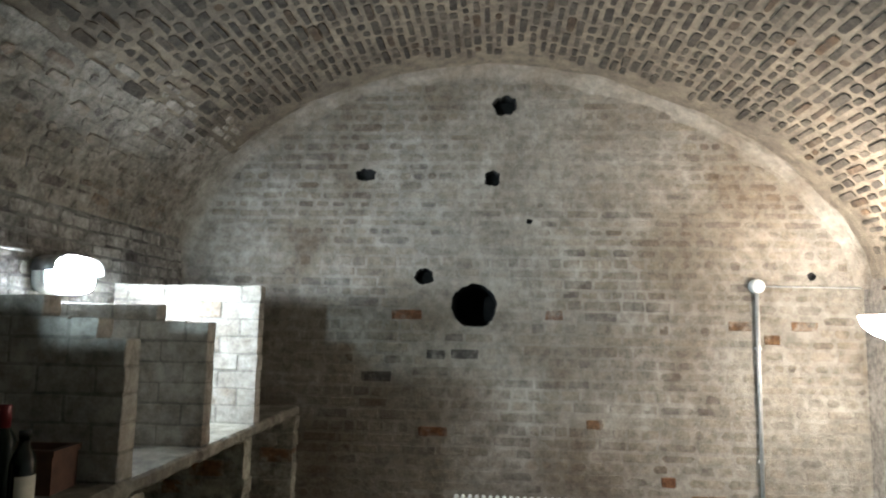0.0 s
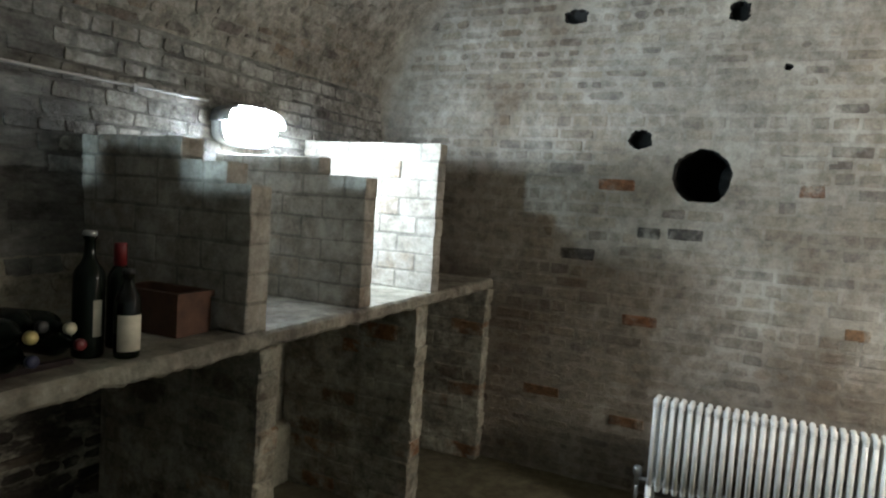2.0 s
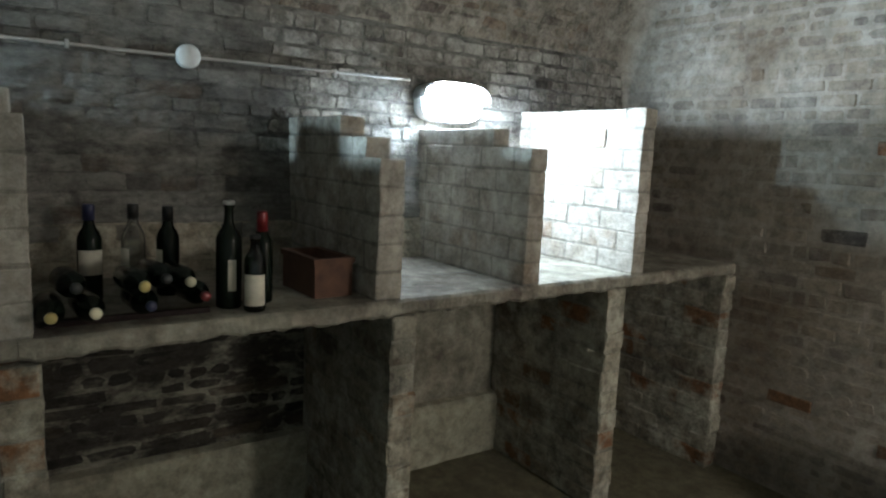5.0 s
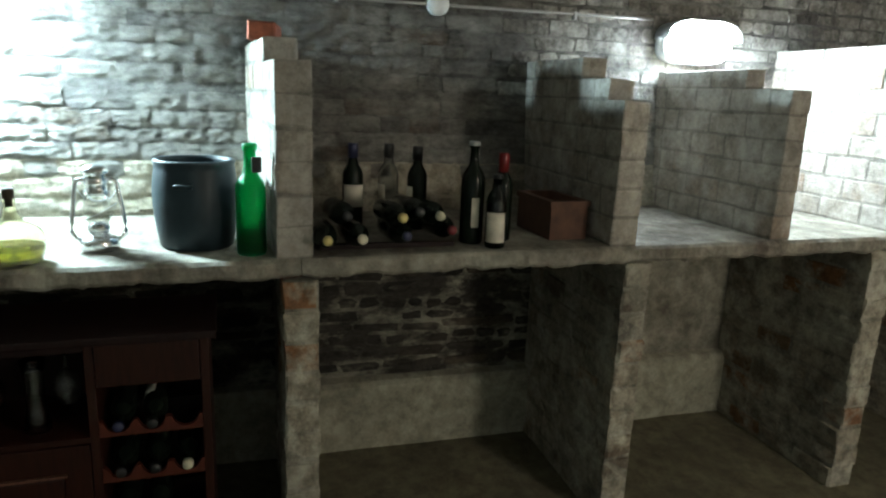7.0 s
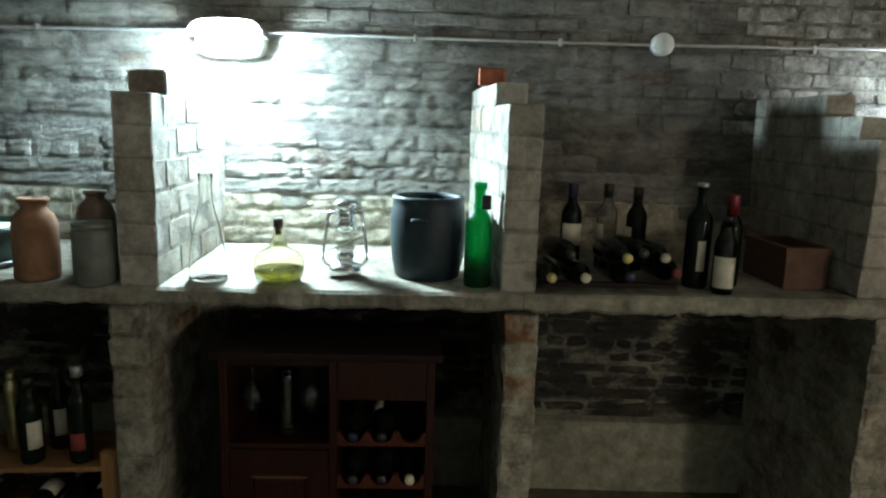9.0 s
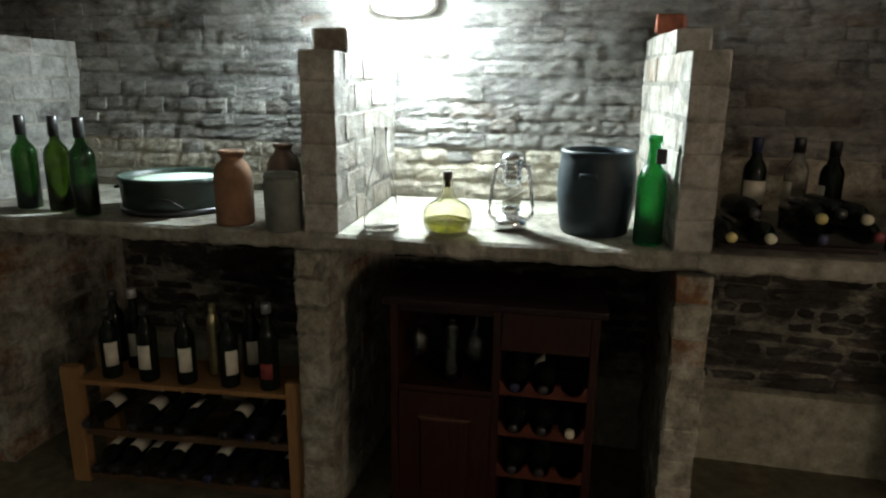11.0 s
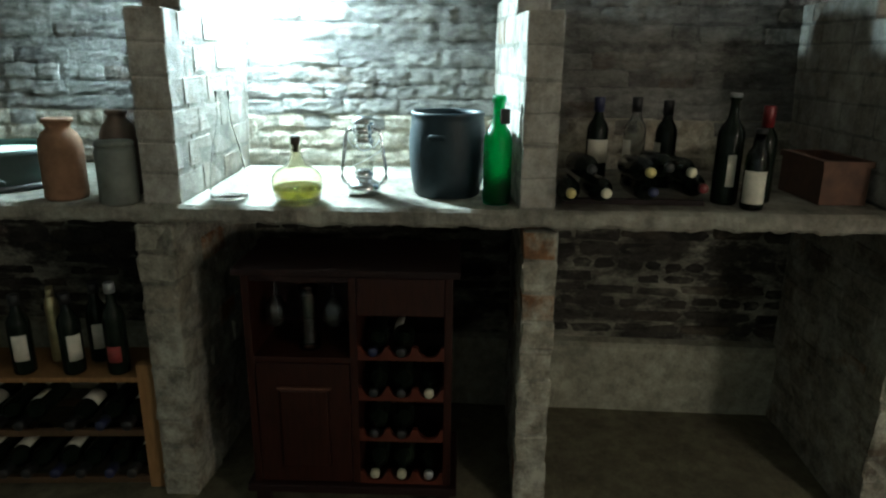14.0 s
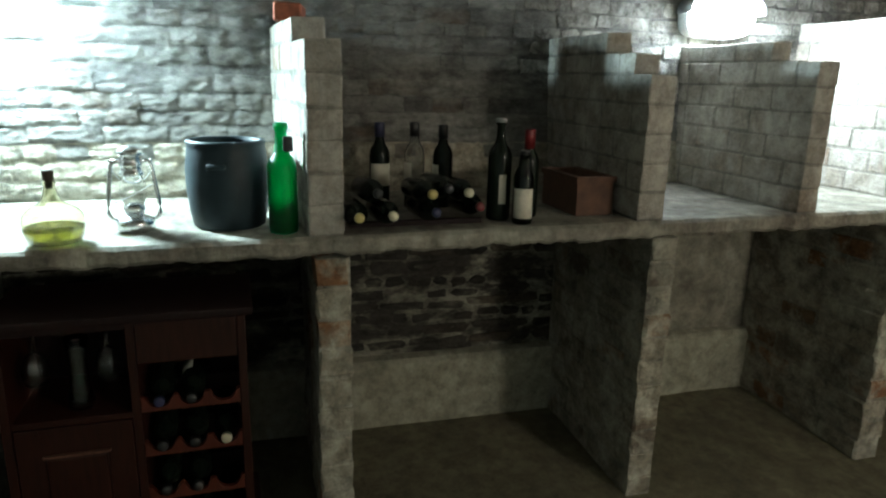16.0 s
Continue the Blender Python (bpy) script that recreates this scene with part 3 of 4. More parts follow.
bulkhead(pose(LEFT_X + 0.008, 3.625, 1.815), M_NORTH, "lit white oblong bulkhead lamp on the rough side wall")
bulkhead(pose(LEFT_X + 0.008, 0.607, 1.862), M_SOUTH, "lit white oblong bulkhead lamp on the rough side wall", 0.76)
uplighter(pose(3.25, 4.08, 1.708), RIGHT_X - 3.25)

# concrete slab shelf
shelf = thing("concrete_shelf", pose(0, 0, 0), "rough-edged grey concrete slab shelf on brick piers", "shelf")


def slab(y0, y1):
    bm = bmesh.new()
    rows = []
    n = int((y1 - y0) / 0.018)
    for k in range(n + 1):
        y = y0 + (y1 - y0) * k / n
        top = slab_top(y)
        wob = 0.009 * noise.noise(Vector((0, y * 7, 1))) + 0.008 * noise.noise(Vector((0, y * 23, 4)))
        low = 0.014 * noise.noise(Vector((3, y * 9, 2))) + 0.010 * noise.noise(Vector((3, y * 31, 2)))
        rows.append([bm.verts.new(p) for p in ((-0.90, y, top - 0.058), (-0.90, y, top), (-0.45, y, top + 0.003 * noise.noise(Vector((9, y * 4, 0)))), (SLAB_FRONT - 0.014 + wob, y, top), (SLAB_FRONT - 0.002 + wob, y, top - 0.011 + low * 0.4),
                                                (SLAB_FRONT + wob * 1.6 - 0.003, y, top - 0.048 + low), (SLAB_FRONT - 0.016 + wob, y, top - 0.060 + low))])
    for a, b in zip(rows, rows[1:]):
        for i in range(7):
            bm.faces.new((a[i], a[(i + 1) % 7], b[(i + 1) % 7], b[i]))
    bm.faces.new(rows[0])
    bm.faces.new(rows[-1][::-1])
    return bm


JOINTS = (-2.4, -0.915, 0.508, 1.749, 2.909, 4.038, WALL_Y - 0.012)
for y0, y1 in zip(JOINTS, JOINTS[1:]):
    part("slab", slab(y0 + 0.001, y1 - 0.001), M_SLAB, shelf)


# brick partitions
PIER = {L: brick_variants(L, 0.064, 0.102, M_PIER, 7, wear=0.0055) for L in (0.212, 0.102)}
WASHED = {L: brick_variants(L, 0.064, 0.102, M_WASHED, 5, wear=0.002, bevel=0.0042) for L in (0.212, 0.102)}

# Side-wall grey on partition bricks: weaker lamplight put into the colour.
DIMMED = {L: brick_variants(L, 0.064, 0.102, M_SIDE_P, 5, wear=0.002, bevel=0.0042) for L in (0.212, 0.102)}


def partition(y0, y1, z0, tops, label, back=-0.86, skew=0.0, bricks=None, wear=1.0, lead=0.0, recess=0.0025):
    """A wall half a brick thick across the shelf's depth; tops: (depth from the front, height) steps."""
    yc = (y0 + y1) / 2
    t = thing("brick_partition", pose(FRONT + lead, yc, z0) @ pose(0, 0, 0, 0, 0, skew) @ pose(-FRONT, 0, 0), label, "partition", "brick partitions of the bins")
    core = bmesh.new()
    for i, (d, top) in enumerate(tops):
        end = tops[i + 1][0] if i + 1 < len(tops) else FRONT - back
        box(FRONT - end + (0.004 if i + 1 == len(tops) else 0), FRONT - d - 0.004, -(y1 - y0) / 2 + recess, (y1 - y0) / 2 - recess, 0, top - z0 - 0.01, bm=core)
    part("mortar_core", core, M_JOINT if bricks else M_MORTAR_PIER, t)
    full = tops[0][1] - z0
    pitch = full / round(full / 0.0985)
    z, row = 0.0, 0
    while z < tops[-1][1] - z0 - 0.03:
        rise = pitch if z + 0.02 < full else 0.0757
        d0 = next((d for d, top in tops if top - z0 > z + 0.04), tops[-1][0])
        d = d0
        first = True
        while d < FRONT - back - 0.03:
            short = first and (row % 2 == 1)
            L = 0.102 if short else 0.212
            if d + L > FRONT - back + 0.01:
                L = 0.102
                if d + L > FRONT - back + 0.05:
                    break
            first = False
            m = pose(FRONT - d - L / 2 + wear * random.uniform(-0.003, 0.003), wear * random.uniform(-0.0015, 0.0015), z + rise / 2 + random.uniform(-0.0015, 0.0015), random.uniform(-0.4, 0.4), random.uniform(-0.5, 0.5), 90 + wear * random.uniform(-0.7, 0.7))
            m = m @ Matrix.Diagonal((((y1 - y0) / 0.102), 1, (rise - 0.007) / 0.064, 1))
            piece(random.choice((bricks or PIER)[L]), t, m)
            d += L + 0.007
        z += rise
        row += 1
    return t


LOWER = "limewashed brick pier carrying the concrete shelf"
UPPER = "stepped limewashed brick partition standing on the concrete shelf"
for y0, y1 in ((-0.97, -0.86), (0.447, 0.570), (1.695, 1.803), (2.865, 2.970), (3.98, 4.096), (4.845, 4.938)):
    z1 = slab_top((y0 + y1) / 2) - 0.06
    partition(y0, y1, FLOOR - 0.012, [(0.0, z1)], LOWER, back=-0.896, wear=2.2, lead=0.012)
for y0, y1, tops in ((-1.16, -1.05, [(0.0, 1.62), (0.14, 1.70)]), (0.488, 0.605, [(0.0, 1.623), (0.14, 1.70)]), (1.678, 1.785, [(0.0, 1.623), (0.25, 1.70)]),
                     (2.805, 2.906, [(0.0, 1.547), (0.115, 1.62), (0.32, 1.70)]), (3.477, 3.565, [(0.0, 1.612), (0.245, 1.688)]), (4.13, 4.212, [(0.0, 1.815)])):
    # The southernmost partition gets greyer bricks to look less lit by the lamp.
    partition(y0, y1, slab_top((y0 + y1) / 2), tops, UPPER, back=-0.945, skew=5.2 if 1 < y0 < 2 else 3.0 if 0 < y0 < 1 else 0.0, bricks=DIMMED if y0 < 0 else WASHED, wear=0.4 if 0 < y0 < 2 else 0.6, recess=0.0006 if 0 < y0 < 2 else 0.0025)
loose = brick_variants(0.205, 0.064, 0.10, M_RED, 1)[0]
ob = new("brick", loose)
ob.matrix_basis = pose(-0.74, 1.672, 1.7015 + 0.032, 0, 0, 82)
tagged(ob, "loose red brick lying on top of the partition", "brick")

# ---- bottles ----
MESHES = {}


def cached(key, build, material, smooth=True):
    if key not in MESHES:
        MESHES[key] = mesh_of(build(), key[0], material, smooth)
    return MESHES[key]


def child(name, data, parent, label="", m=None):
    ob = new(name, data)
    ob.parent = parent
    if m is not None:
        ob.matrix_basis = m
    if label:
        tagged(ob, label)
    return ob


def bottle_line(h, r, neck, shoulder):
    """The outline of a bottle from the base to the lip."""
    return [(r * 0.86, 0.0), (r * 0.97, 0.004), (r, 0.014), (r, shoulder * h), (r * 0.96, shoulder * h + 0.012), (r * 0.80, shoulder * h + 0.028), (r * 0.55, shoulder * h + 0.042),
            (neck * 1.15, shoulder * h + 0.056), (neck, shoulder * h + 0.075), (neck * 0.95, h - 0.022), (neck * 1.2, h - 0.020), (neck * 1.2, h - 0.006), (neck * 1.05, h)]


def hollow(line, wall=0.003, punt=0.012):
    inner = [(max(r - wall, 0.004), z) for r, z in line if z > 0.005]
    inner[0] = (inner[0][0], wall + 0.004)
    return lathe([(0, punt), (line[0][0] * 0.7, 0.003)] + line + inner[::-1] + [(inner[0][0] * 0.7, wall + 0.006), (0, punt + wall)])


def patch(r, z0, z1, arc, turn=0.0):
    """A paper label, a thin curved sheet that faces +x, turned by some degrees."""
    bm = bmesh.new()
    n = 10
    cols = []
    for k in range(n + 1):
        a = radians(turn - arc / 2 + arc * k / n)
        cols.append([bm.verts.new((q * math.cos(a), q * math.sin(a), z)) for q, z in ((r + 0.0008, z0), (r + 0.0008, z1), (r + 0.0003, z1), (r + 0.0003, z0))])
    for a, b in zip(cols, cols[1:]):
        for i in range(4):
            bm.faces.new((a[i], b[i], b[(i + 1) % 4], a[(i + 1) % 4]))
    bm.faces.new(cols[0])
    bm.faces.new(cols[-1][::-1])
    return bm


def bottle(m, label, material, h=0.30, r=0.0375, neck=0.0145, shoulder=0.63, cap=None, paper=None, paper_span=(0.07, 0.15), arc=130, turn=0, group="", name="wine_bottle", cap_length=0.05):
    ob = thing(name, m, label, "bottle", group)
    key = (material.name, h, r, neck, shoulder)
    line = bottle_line(h, r, neck, shoulder)
    if material is M_BLACKGLASS:
        child("glass_body", cached(("body", *key), lambda: lathe([(0, 0.008)] + line + [(0, h)]), material), ob)
    else:
        child("glass_body", cached(("body", *key), lambda: hollow(line), material), ob)
    if cap is not None:
        q = neck * 1.2 + 0.0012
        child("capsule", cached(("capsule", cap.name, h, neck, cap_length), lambda: lathe([(q - 0.001, h - cap_length), (q, h - cap_length), (q, h - 0.002), (q - 0.002, h + 0.0015), (0, h + 0.0015)], 20), cap), ob, cap.name.replace("_", " ") + " capsule")
    if paper is not None:
        child("label", cached(("label", paper.name, r, paper_span, arc, turn), lambda: patch(r, paper_span[0], paper_span[1], arc, turn), paper), ob, paper.name.replace("_", " ") + " label")
    return ob


def lying(x, y, z, spin=0, pitch=0, yaw=0):
    """A bottle on its side, its base at x, its neck towards the room."""
    return pose(x, y, z, 0, 0, yaw) @ pose(0, 0, 0, 0, 90 + pitch, 0) @ pose(0, 0, 0, 0, 0, spin)


def on_slab(x, y, turn=0):
    return pose(x, y, slab_top(y) + 0.001, 0, 0, turn)


# bay with the lying bottles
LAID = "bottles laid in the shelf bin"
for x, y, cap in ((-0.012, 1.830, M_CAP_GOLD), (-0.018, 1.920, M_CAP_PALE), (-0.045, 2.066, M_CAP_BLUE), (-0.112, 2.230, M_CAP_RED)):
    bottle(lying(x - 0.300, y, slab_top(y) + 0.046, random.uniform(0, 360), -4.6, random.uniform(-2, 2)), "dark wine bottle lying on the concrete shelf with its neck out", M_BLACKGLASS, cap=cap, group=LAID, neck=0.0115, cap_length=0.014)
for x, y, z, cap in ((-0.060, 1.876, 0.109, M_CAP_BLACK), (-0.018, 2.042, 0.109, M_CAP_GOLD), (-0.090, 2.118, 0.112, M_CAP_BLACK), (-0.080, 2.188, 0.100, M_CAP_PALE)):
    bottle(lying(x - 0.300, y, slab_top(y) + z, random.uniform(0, 360), -4.6, random.uniform(-2, 2)), "dark wine bottle lying on top of others with its neck out", M_BLACKGLASS, cap=cap, group=LAID, neck=0.0115, cap_length=0.014)
solid("batten", box(-0.215, -0.190, 1.815, 2.265, slab_top(2.0) - 0.001, slab_top(2.0) + 0.018, 0.004), M_MAHOGANY_D, "dark wooden batten under the laid bottles", "batten")
bottle(on_slab(-0.50, 1.965), "dark wine bottle with a cream label, standing against the wall", M_BLACKGLASS, h=0.315, cap=M_CAP_BLUE, paper=M_LABEL, paper_span=(0.09, 0.17))
bottle(on_slab(-0.50, 2.096), "clear glass bottle with a black stopper, standing against the wall", M_CLEAR, h=0.315, cap=M_CAP_BLACK, paper=M_LABEL, paper_span=(0.10, 0.17), arc=80, turn=-70)
bottle(on_slab(-0.50, 2.205, -25), "dark wine bottle with a torn label, standing against the wall", M_BLACKGLASS, h=0.305, cap=M_CAP_BLACK, paper=M_LABEL, paper_span=(0.10, 0.16), arc=90, turn=-60)
bottle(on_slab(-0.235, 2.335), "tall black bottle with a silver top, standing among others", M_BLACKGLASS, h=0.345, r=0.041, cap=M_CAP_SILVER, paper=M_LABEL, paper_span=(0.06, 0.16), arc=36, turn=-2, cap_length=0.012)
bottle(on_slab(-0.264, 2.454), "dark wine bottle with a red capsule, standing behind others", M_BLACKGLASS, h=0.305, r=0.036, cap=M_CAP_RED, cap_length=0.065)
bottle(on_slab(-0.150, 2.392, -20), "short dark green bottle with a cream label", M_BOTTLE_D, h=0.245, r=0.0345, neck=0.0135, shoulder=0.62, paper=M_LABEL, paper_span=(0.022, 0.122), arc=125, cap=M_CAP_BLACK, cap_length=0.012)


def terracotta_trough(m):
    ob = thing("terracotta_trough", m, "red terracotta rectangular trough on the concrete shelf", "planter")
    bm = bmesh.new()
    w, h = 0.074, 0.140
    box(-0.27, 0.0, -w, w, 0.0, 0.015, bm=bm)
    for b in ((-0.27, -0.256, -w, w), (-0.014, 0.0, -w, w), (-0.256, -0.014, -w, 0.014 - w), (-0.256, -0.014, w - 0.014, w)):
        box(b[0], b[1], b[2], b[3], 0.015, h - 0.01, bm=bm)
    part("body", roughen(bm, 0.002, 9), M_TERRA, ob)
    rim = bmesh.new()
    for b in ((-0.277, -0.252, -w - 0.007, w + 0.007), (-0.018, 0.007, -w - 0.007, w + 0.007), (-0.252, -0.018, -w - 0.007, 0.018 - w), (-0.252, -0.018, w - 0.018, w + 0.007)):
        box(b[0], b[1], b[2], b[3], h - 0.02, h, bm=rim)
    part("rim", rim, M_TERRA, ob)
    return ob


terracotta_trough(on_slab(-0.222, 2.700, 3))


# bay with the lamp: carafe, flask, lantern, crock, green bottle
def carafe(m):
    ob = thing("glass_carafe", m, "clear glass carafe standing on the concrete shelf", "carafe")
    line = [(0.055, 0.0), (0.061, 0.006), (0.062, 0.02), (0.055, 0.10), (0.043, 0.17), (0.028, 0.225), (0.021, 0.26), (0.020, 0.31), (0.023, 0.345)]
    part("body", hollow(line, 0.002, 0.008), M_THIN, ob, smooth=True)
    return ob


def flask(m):
    ob = thing("onion_flask", m, "squat yellow glass flask half full, with a dark cork", "flask")
    line = [(0.042, 0.0), (0.060, 0.004), (0.074, 0.020), (0.082, 0.042), (0.082, 0.070), (0.077, 0.087), (0.064, 0.102), (0.044, 0.113), (0.028, 0.124), (0.0205, 0.142), (0.0145, 0.168), (0.017, 0.172), (0.017, 0.180), (0.013, 0.182)]
    part("body", hollow(line, 0.0028, 0.030), M_FLASK, ob, smooth=True)
    part("liquor", lathe([(0, 0.036), (0.03, 0.012), (0.056, 0.0095), (0.0700, 0.020), (0.0770, 0.042), (0.0775, 0.050), (0, 0.050)], 28), M_LIQUOR, ob, "clear yellow liquor", smooth=True)
    part("cork", lathe([(0, 0.160), (0.0095, 0.160), (0.0105, 0.181), (0.0145, 0.183), (0.0155, 0.208), (0.012, 0.212), (0, 0.212)], 18), M_CORK, ob, "dark cork", smooth=True)
    return ob


def lantern(m):
    ob = thing("hurricane_lantern", m, "shiny galvanised hurricane lantern with a glass globe", "lantern")
    part("fuel_tank", lathe([(0, 0), (0.050, 0), (0.056, 0.006), (0.057, 0.030), (0.050, 0.040), (0.030, 0.046), (0.024, 0.058), (0, 0.058)]), M_CHROME, ob, smooth=True)
    part("burner", lathe([(0, 0.058), (0.030, 0.058), (0.034, 0.070), (0.028, 0.082), (0.012, 0.088), (0, 0.088)]), M_CHROME, ob, smooth=True)
    part("globe", lathe([(0.026, 0.080), (0.036, 0.100), (0.0395, 0.122), (0.036, 0.150), (0.027, 0.176), (0.0263, 0.176), (0.0353, 0.150), (0.0388, 0.122), (0.0353, 0.100), (0.0253, 0.080), (0.026, 0.080)]), M_THIN, ob, "clear glass globe", smooth=True)
    part("chimney", lathe([(0.032, 0.172), (0.037, 0.175), (0.037, 0.182), (0.031, 0.186), (0.031, 0.202), (0.034, 0.204), (0.034, 0.208), (0.031, 0.211), (0.031, 0.234), (0.039, 0.238), (0.039, 0.245), (0.030, 0.256), (0.014, 0.262), (0, 0.263)]), M_CHROME, ob, smooth=True)
    for side in (-1, 1):
        part("side_tube", tube([(0, side * 0.046, 0.030), (0, side * 0.066, 0.040), (0, side * 0.0735, 0.058), (0, side * 0.073, 0.085), (0, side * 0.064, 0.150), (0, side * 0.056, 0.205), (0, side * 0.048, 0.216), (0, side * 0.024, 0.218)], 0.0068), M_CHROME, ob, smooth=True)
        part("bail_ear", tube([(0, side * 0.054, 0.208), (0, side * 0.060, 0.222)], 0.004, 6), M_CHROME, ob, smooth=True)
    part("handle", tube([(-0.02 - 0.028 * math.sin(a), 0.060 * math.cos(a), 0.215 - 0.075 * math.sin(a)) for a in [math.pi * k / 14 for k in range(15)]], 0.0016, 6), M_STEEL, ob, smooth=True)
    part("cross_wire", tube([(0.036, -0.060, 0.092), (0.044, 0, 0.118), (0.036, 0.056, 0.150)], 0.0014, 6), M_STEEL, ob, smooth=True)
    return ob


def crock(m):
    ob = thing("stoneware_crock", m, "large black glazed stoneware crock, open at the top", "crock")
    part("body", lathe([(0, 0), (0.104, 0), (0.112, 0.006), (0.122, 0.06), (0.129, 0.13), (0.129, 0.19), (0.122, 0.245), (0.120, 0.262), (0.124, 0.270), (0.121, 0.277), (0.108, 0.277), (0.106, 0.262), (0.115, 0.19), (0.113, 0.06), (0.09, 0.016), (0, 0.016)], 40), M_CROCK, ob, smooth=True)
    for turn in (-12, 168):
        lug = box(0.120, 0.140, -0.028, 0.028, 0.196, 0.212, 0.006)
        part("lug_handle", lug, M_CROCK, ob, smooth=True, at=pose(0, 0, 0, 0, 0, turn))
    return ob


carafe(on_slab(-0.215, 0.722))
flask(on_slab(-0.168, 0.966))
lantern(on_slab(-0.300, 1.160, 8))
crock(on_slab(-0.330, 1.440))
green = bottle(on_slab(-0.185, 1.606), "bright green glass bottle with a black swing stopper", M_GREEN, h=0.338, r=0.0445, neck=0.0185, shoulder=0.60, name="green_bottle")
part("swing_stopper", box(0.014, 0.036, 0.004, 0.034, 0.254, 0.300, 0.005), M_CAP_BLACK, green, "black swing stopper")
part("wire_clip", tube([(0.0, -0.018, 0.270), (0.012, -0.014, 0.268), (0.019, 0.004, 0.268), (0.020, 0.012, 0.285)], 0.0014, 6), M_STEEL, green)


# bay with the jugs
def jug(m, label, material, r, h, neck, name="stoneware_jug"):
    ob = thing(name, m, label, "jug")
    s = h - 0.075
    part("body", lathe([(0, 0), (r * 0.93, 0), (r, 0.008), (r, s - 0.02), (r * 0.96, s), (r * 0.80, s + 0.025), (r * 0.52, s + 0.042), (neck, s + 0.050), (neck, h - 0.016), (neck * 1.2, h - 0.014), (neck * 1.2, h - 0.002), (neck * 0.8, h), (neck * 0.7, h - 0.03), (0, h - 0.03)], 30), material, ob, smooth=True)
    return ob


jug(on_slab(-0.175, 0.188), "brown salt-glazed stoneware jug with a short neck", M_BROWN, 0.067, 0.262, 0.039)
jug(on_slab(-0.235, 0.355), "dark brown stoneware bottle with a bulbous neck", M_DARKJUG, 0.060, 0.284, 0.029, "stoneware_bottle")
jar = thing("stoneware_jar", on_slab(-0.118, 0.400), "grey stoneware jar with a flat lid", "jar")
part("body", lathe([(0, 0), (0.056, 0), (0.060, 0.006), (0.061, 0.165), (0.056, 0.180), (0, 0.180)], 30), M_GREYJUG, jar, smooth=True)
part("lid", lathe([(0, 0.180), (0.058, 0.180), (0.060, 0.188), (0.055, 0.197), (0, 0.198)], 30), M_GREYJUG, jar, smooth=True)
# Added pale sheet; it stands in for the bright gap between the jugs.
solid("card", box(-0.0012, 0.0012, -0.024, 0.024, 0, 0.125, 0.0004, segments=1), M_LABEL, "small cream sheet added for the bright gap behind the jugs", "card", pose(-0.262, 0.280, slab_top(0.28) + 0.001, 0, -10, -12))


def basin(m):
    ob = thing("enamel_basin", m, "round dark green enamelled basin with a pale green lid", "basin")
    part("body", lathe([(0, 0), (0.190, 0), (0.205, 0.008), (0.212, 0.06), (0.214, 0.118), (0.222, 0.122), (0.222, 0.140), (0.212, 0.142), (0.205, 0.128), (0.20, 0.02), (0, 0.016)], 44), M_ENAMEL, ob, smooth=True)
    part("lid", lathe([(0, 0.126), (0.12, 0.125), (0.194, 0.120), (0.196, 0.112), (0, 0.110)], 44), M_DRUM, ob, "pale green lid", smooth=True)
    part("bottom_hoop", lathe([(0.205, 0.004), (0.216, 0.006), (0.218, 0.022), (0.210, 0.026)], 44), M_CAP_BLACK, ob, smooth=True)
    for turn in (-72, 108):
        part("handle", tube([(0.212, -0.04, 0.098), (0.232, -0.036, 0.095), (0.240, 0, 0.090), (0.232, 0.036, 0.095), (0.212, 0.04, 0.098)], 0.006, 8), M_CAP_BLACK, ob, smooth=True, at=pose(0, 0, 0, 0, 0, turn))
    part("hasp", tube([(0.216, -0.05, 0.03), (0.221, -0.02, 0.075), (0.221, 0.06, 0.070), (0.217, 0.11, 0.04)], 0.004, 6), M_CAP_BLACK, ob, smooth=True, at=pose(0, 0, 0, 0, 0, 12))
    return ob


basin(on_slab(-0.375, -0.180) @ Matrix.Diagonal((0.95, 0.95, 1, 1)))
for x, y, mat in ((-0.185, -0.435, M_BOTTLE), (-0.245, -0.600, M_OLIVE), (-0.260, -0.765, M_BOTTLE)):
    bottle(on_slab(x, y), "tall green glass bottle with a dark capsule standing on the shelf", mat, h=0.365, r=0.046, neck=0.0155, shoulder=0.60, cap=M_CAP_BLACK, cap_length=0.075, group="tall bottles on the shelf")



# ---- wine rack under the shelf ----
RACK = pose(-0.085, -0.040, FLOOR - 0.006, 0, 0, 5)
rack = thing("wine_rack", RACK, "pine wine rack full of bottles standing under the shelf", "wine rack")
for y in (-0.490, 0.415):
    for x in (-0.26, -0.045):
        part("post", box(x, x + 0.045, y, y + 0.072, 0.0, 0.492, 0.004), M_PINE, rack)
for z in (0.012, 0.206):
    for x in (-0.245, -0.030):
        part("rail", box(x, x + 0.020, -0.418, 0.415, z, z + 0.026, 0.003), M_PINE_D, rack)
part("top_shelf", box(-0.260, -0.004, -0.418, 0.415, 0.424, 0.442, 0.003), M_PINE, rack)
RACKED = "bottles lying in the pine wine rack"
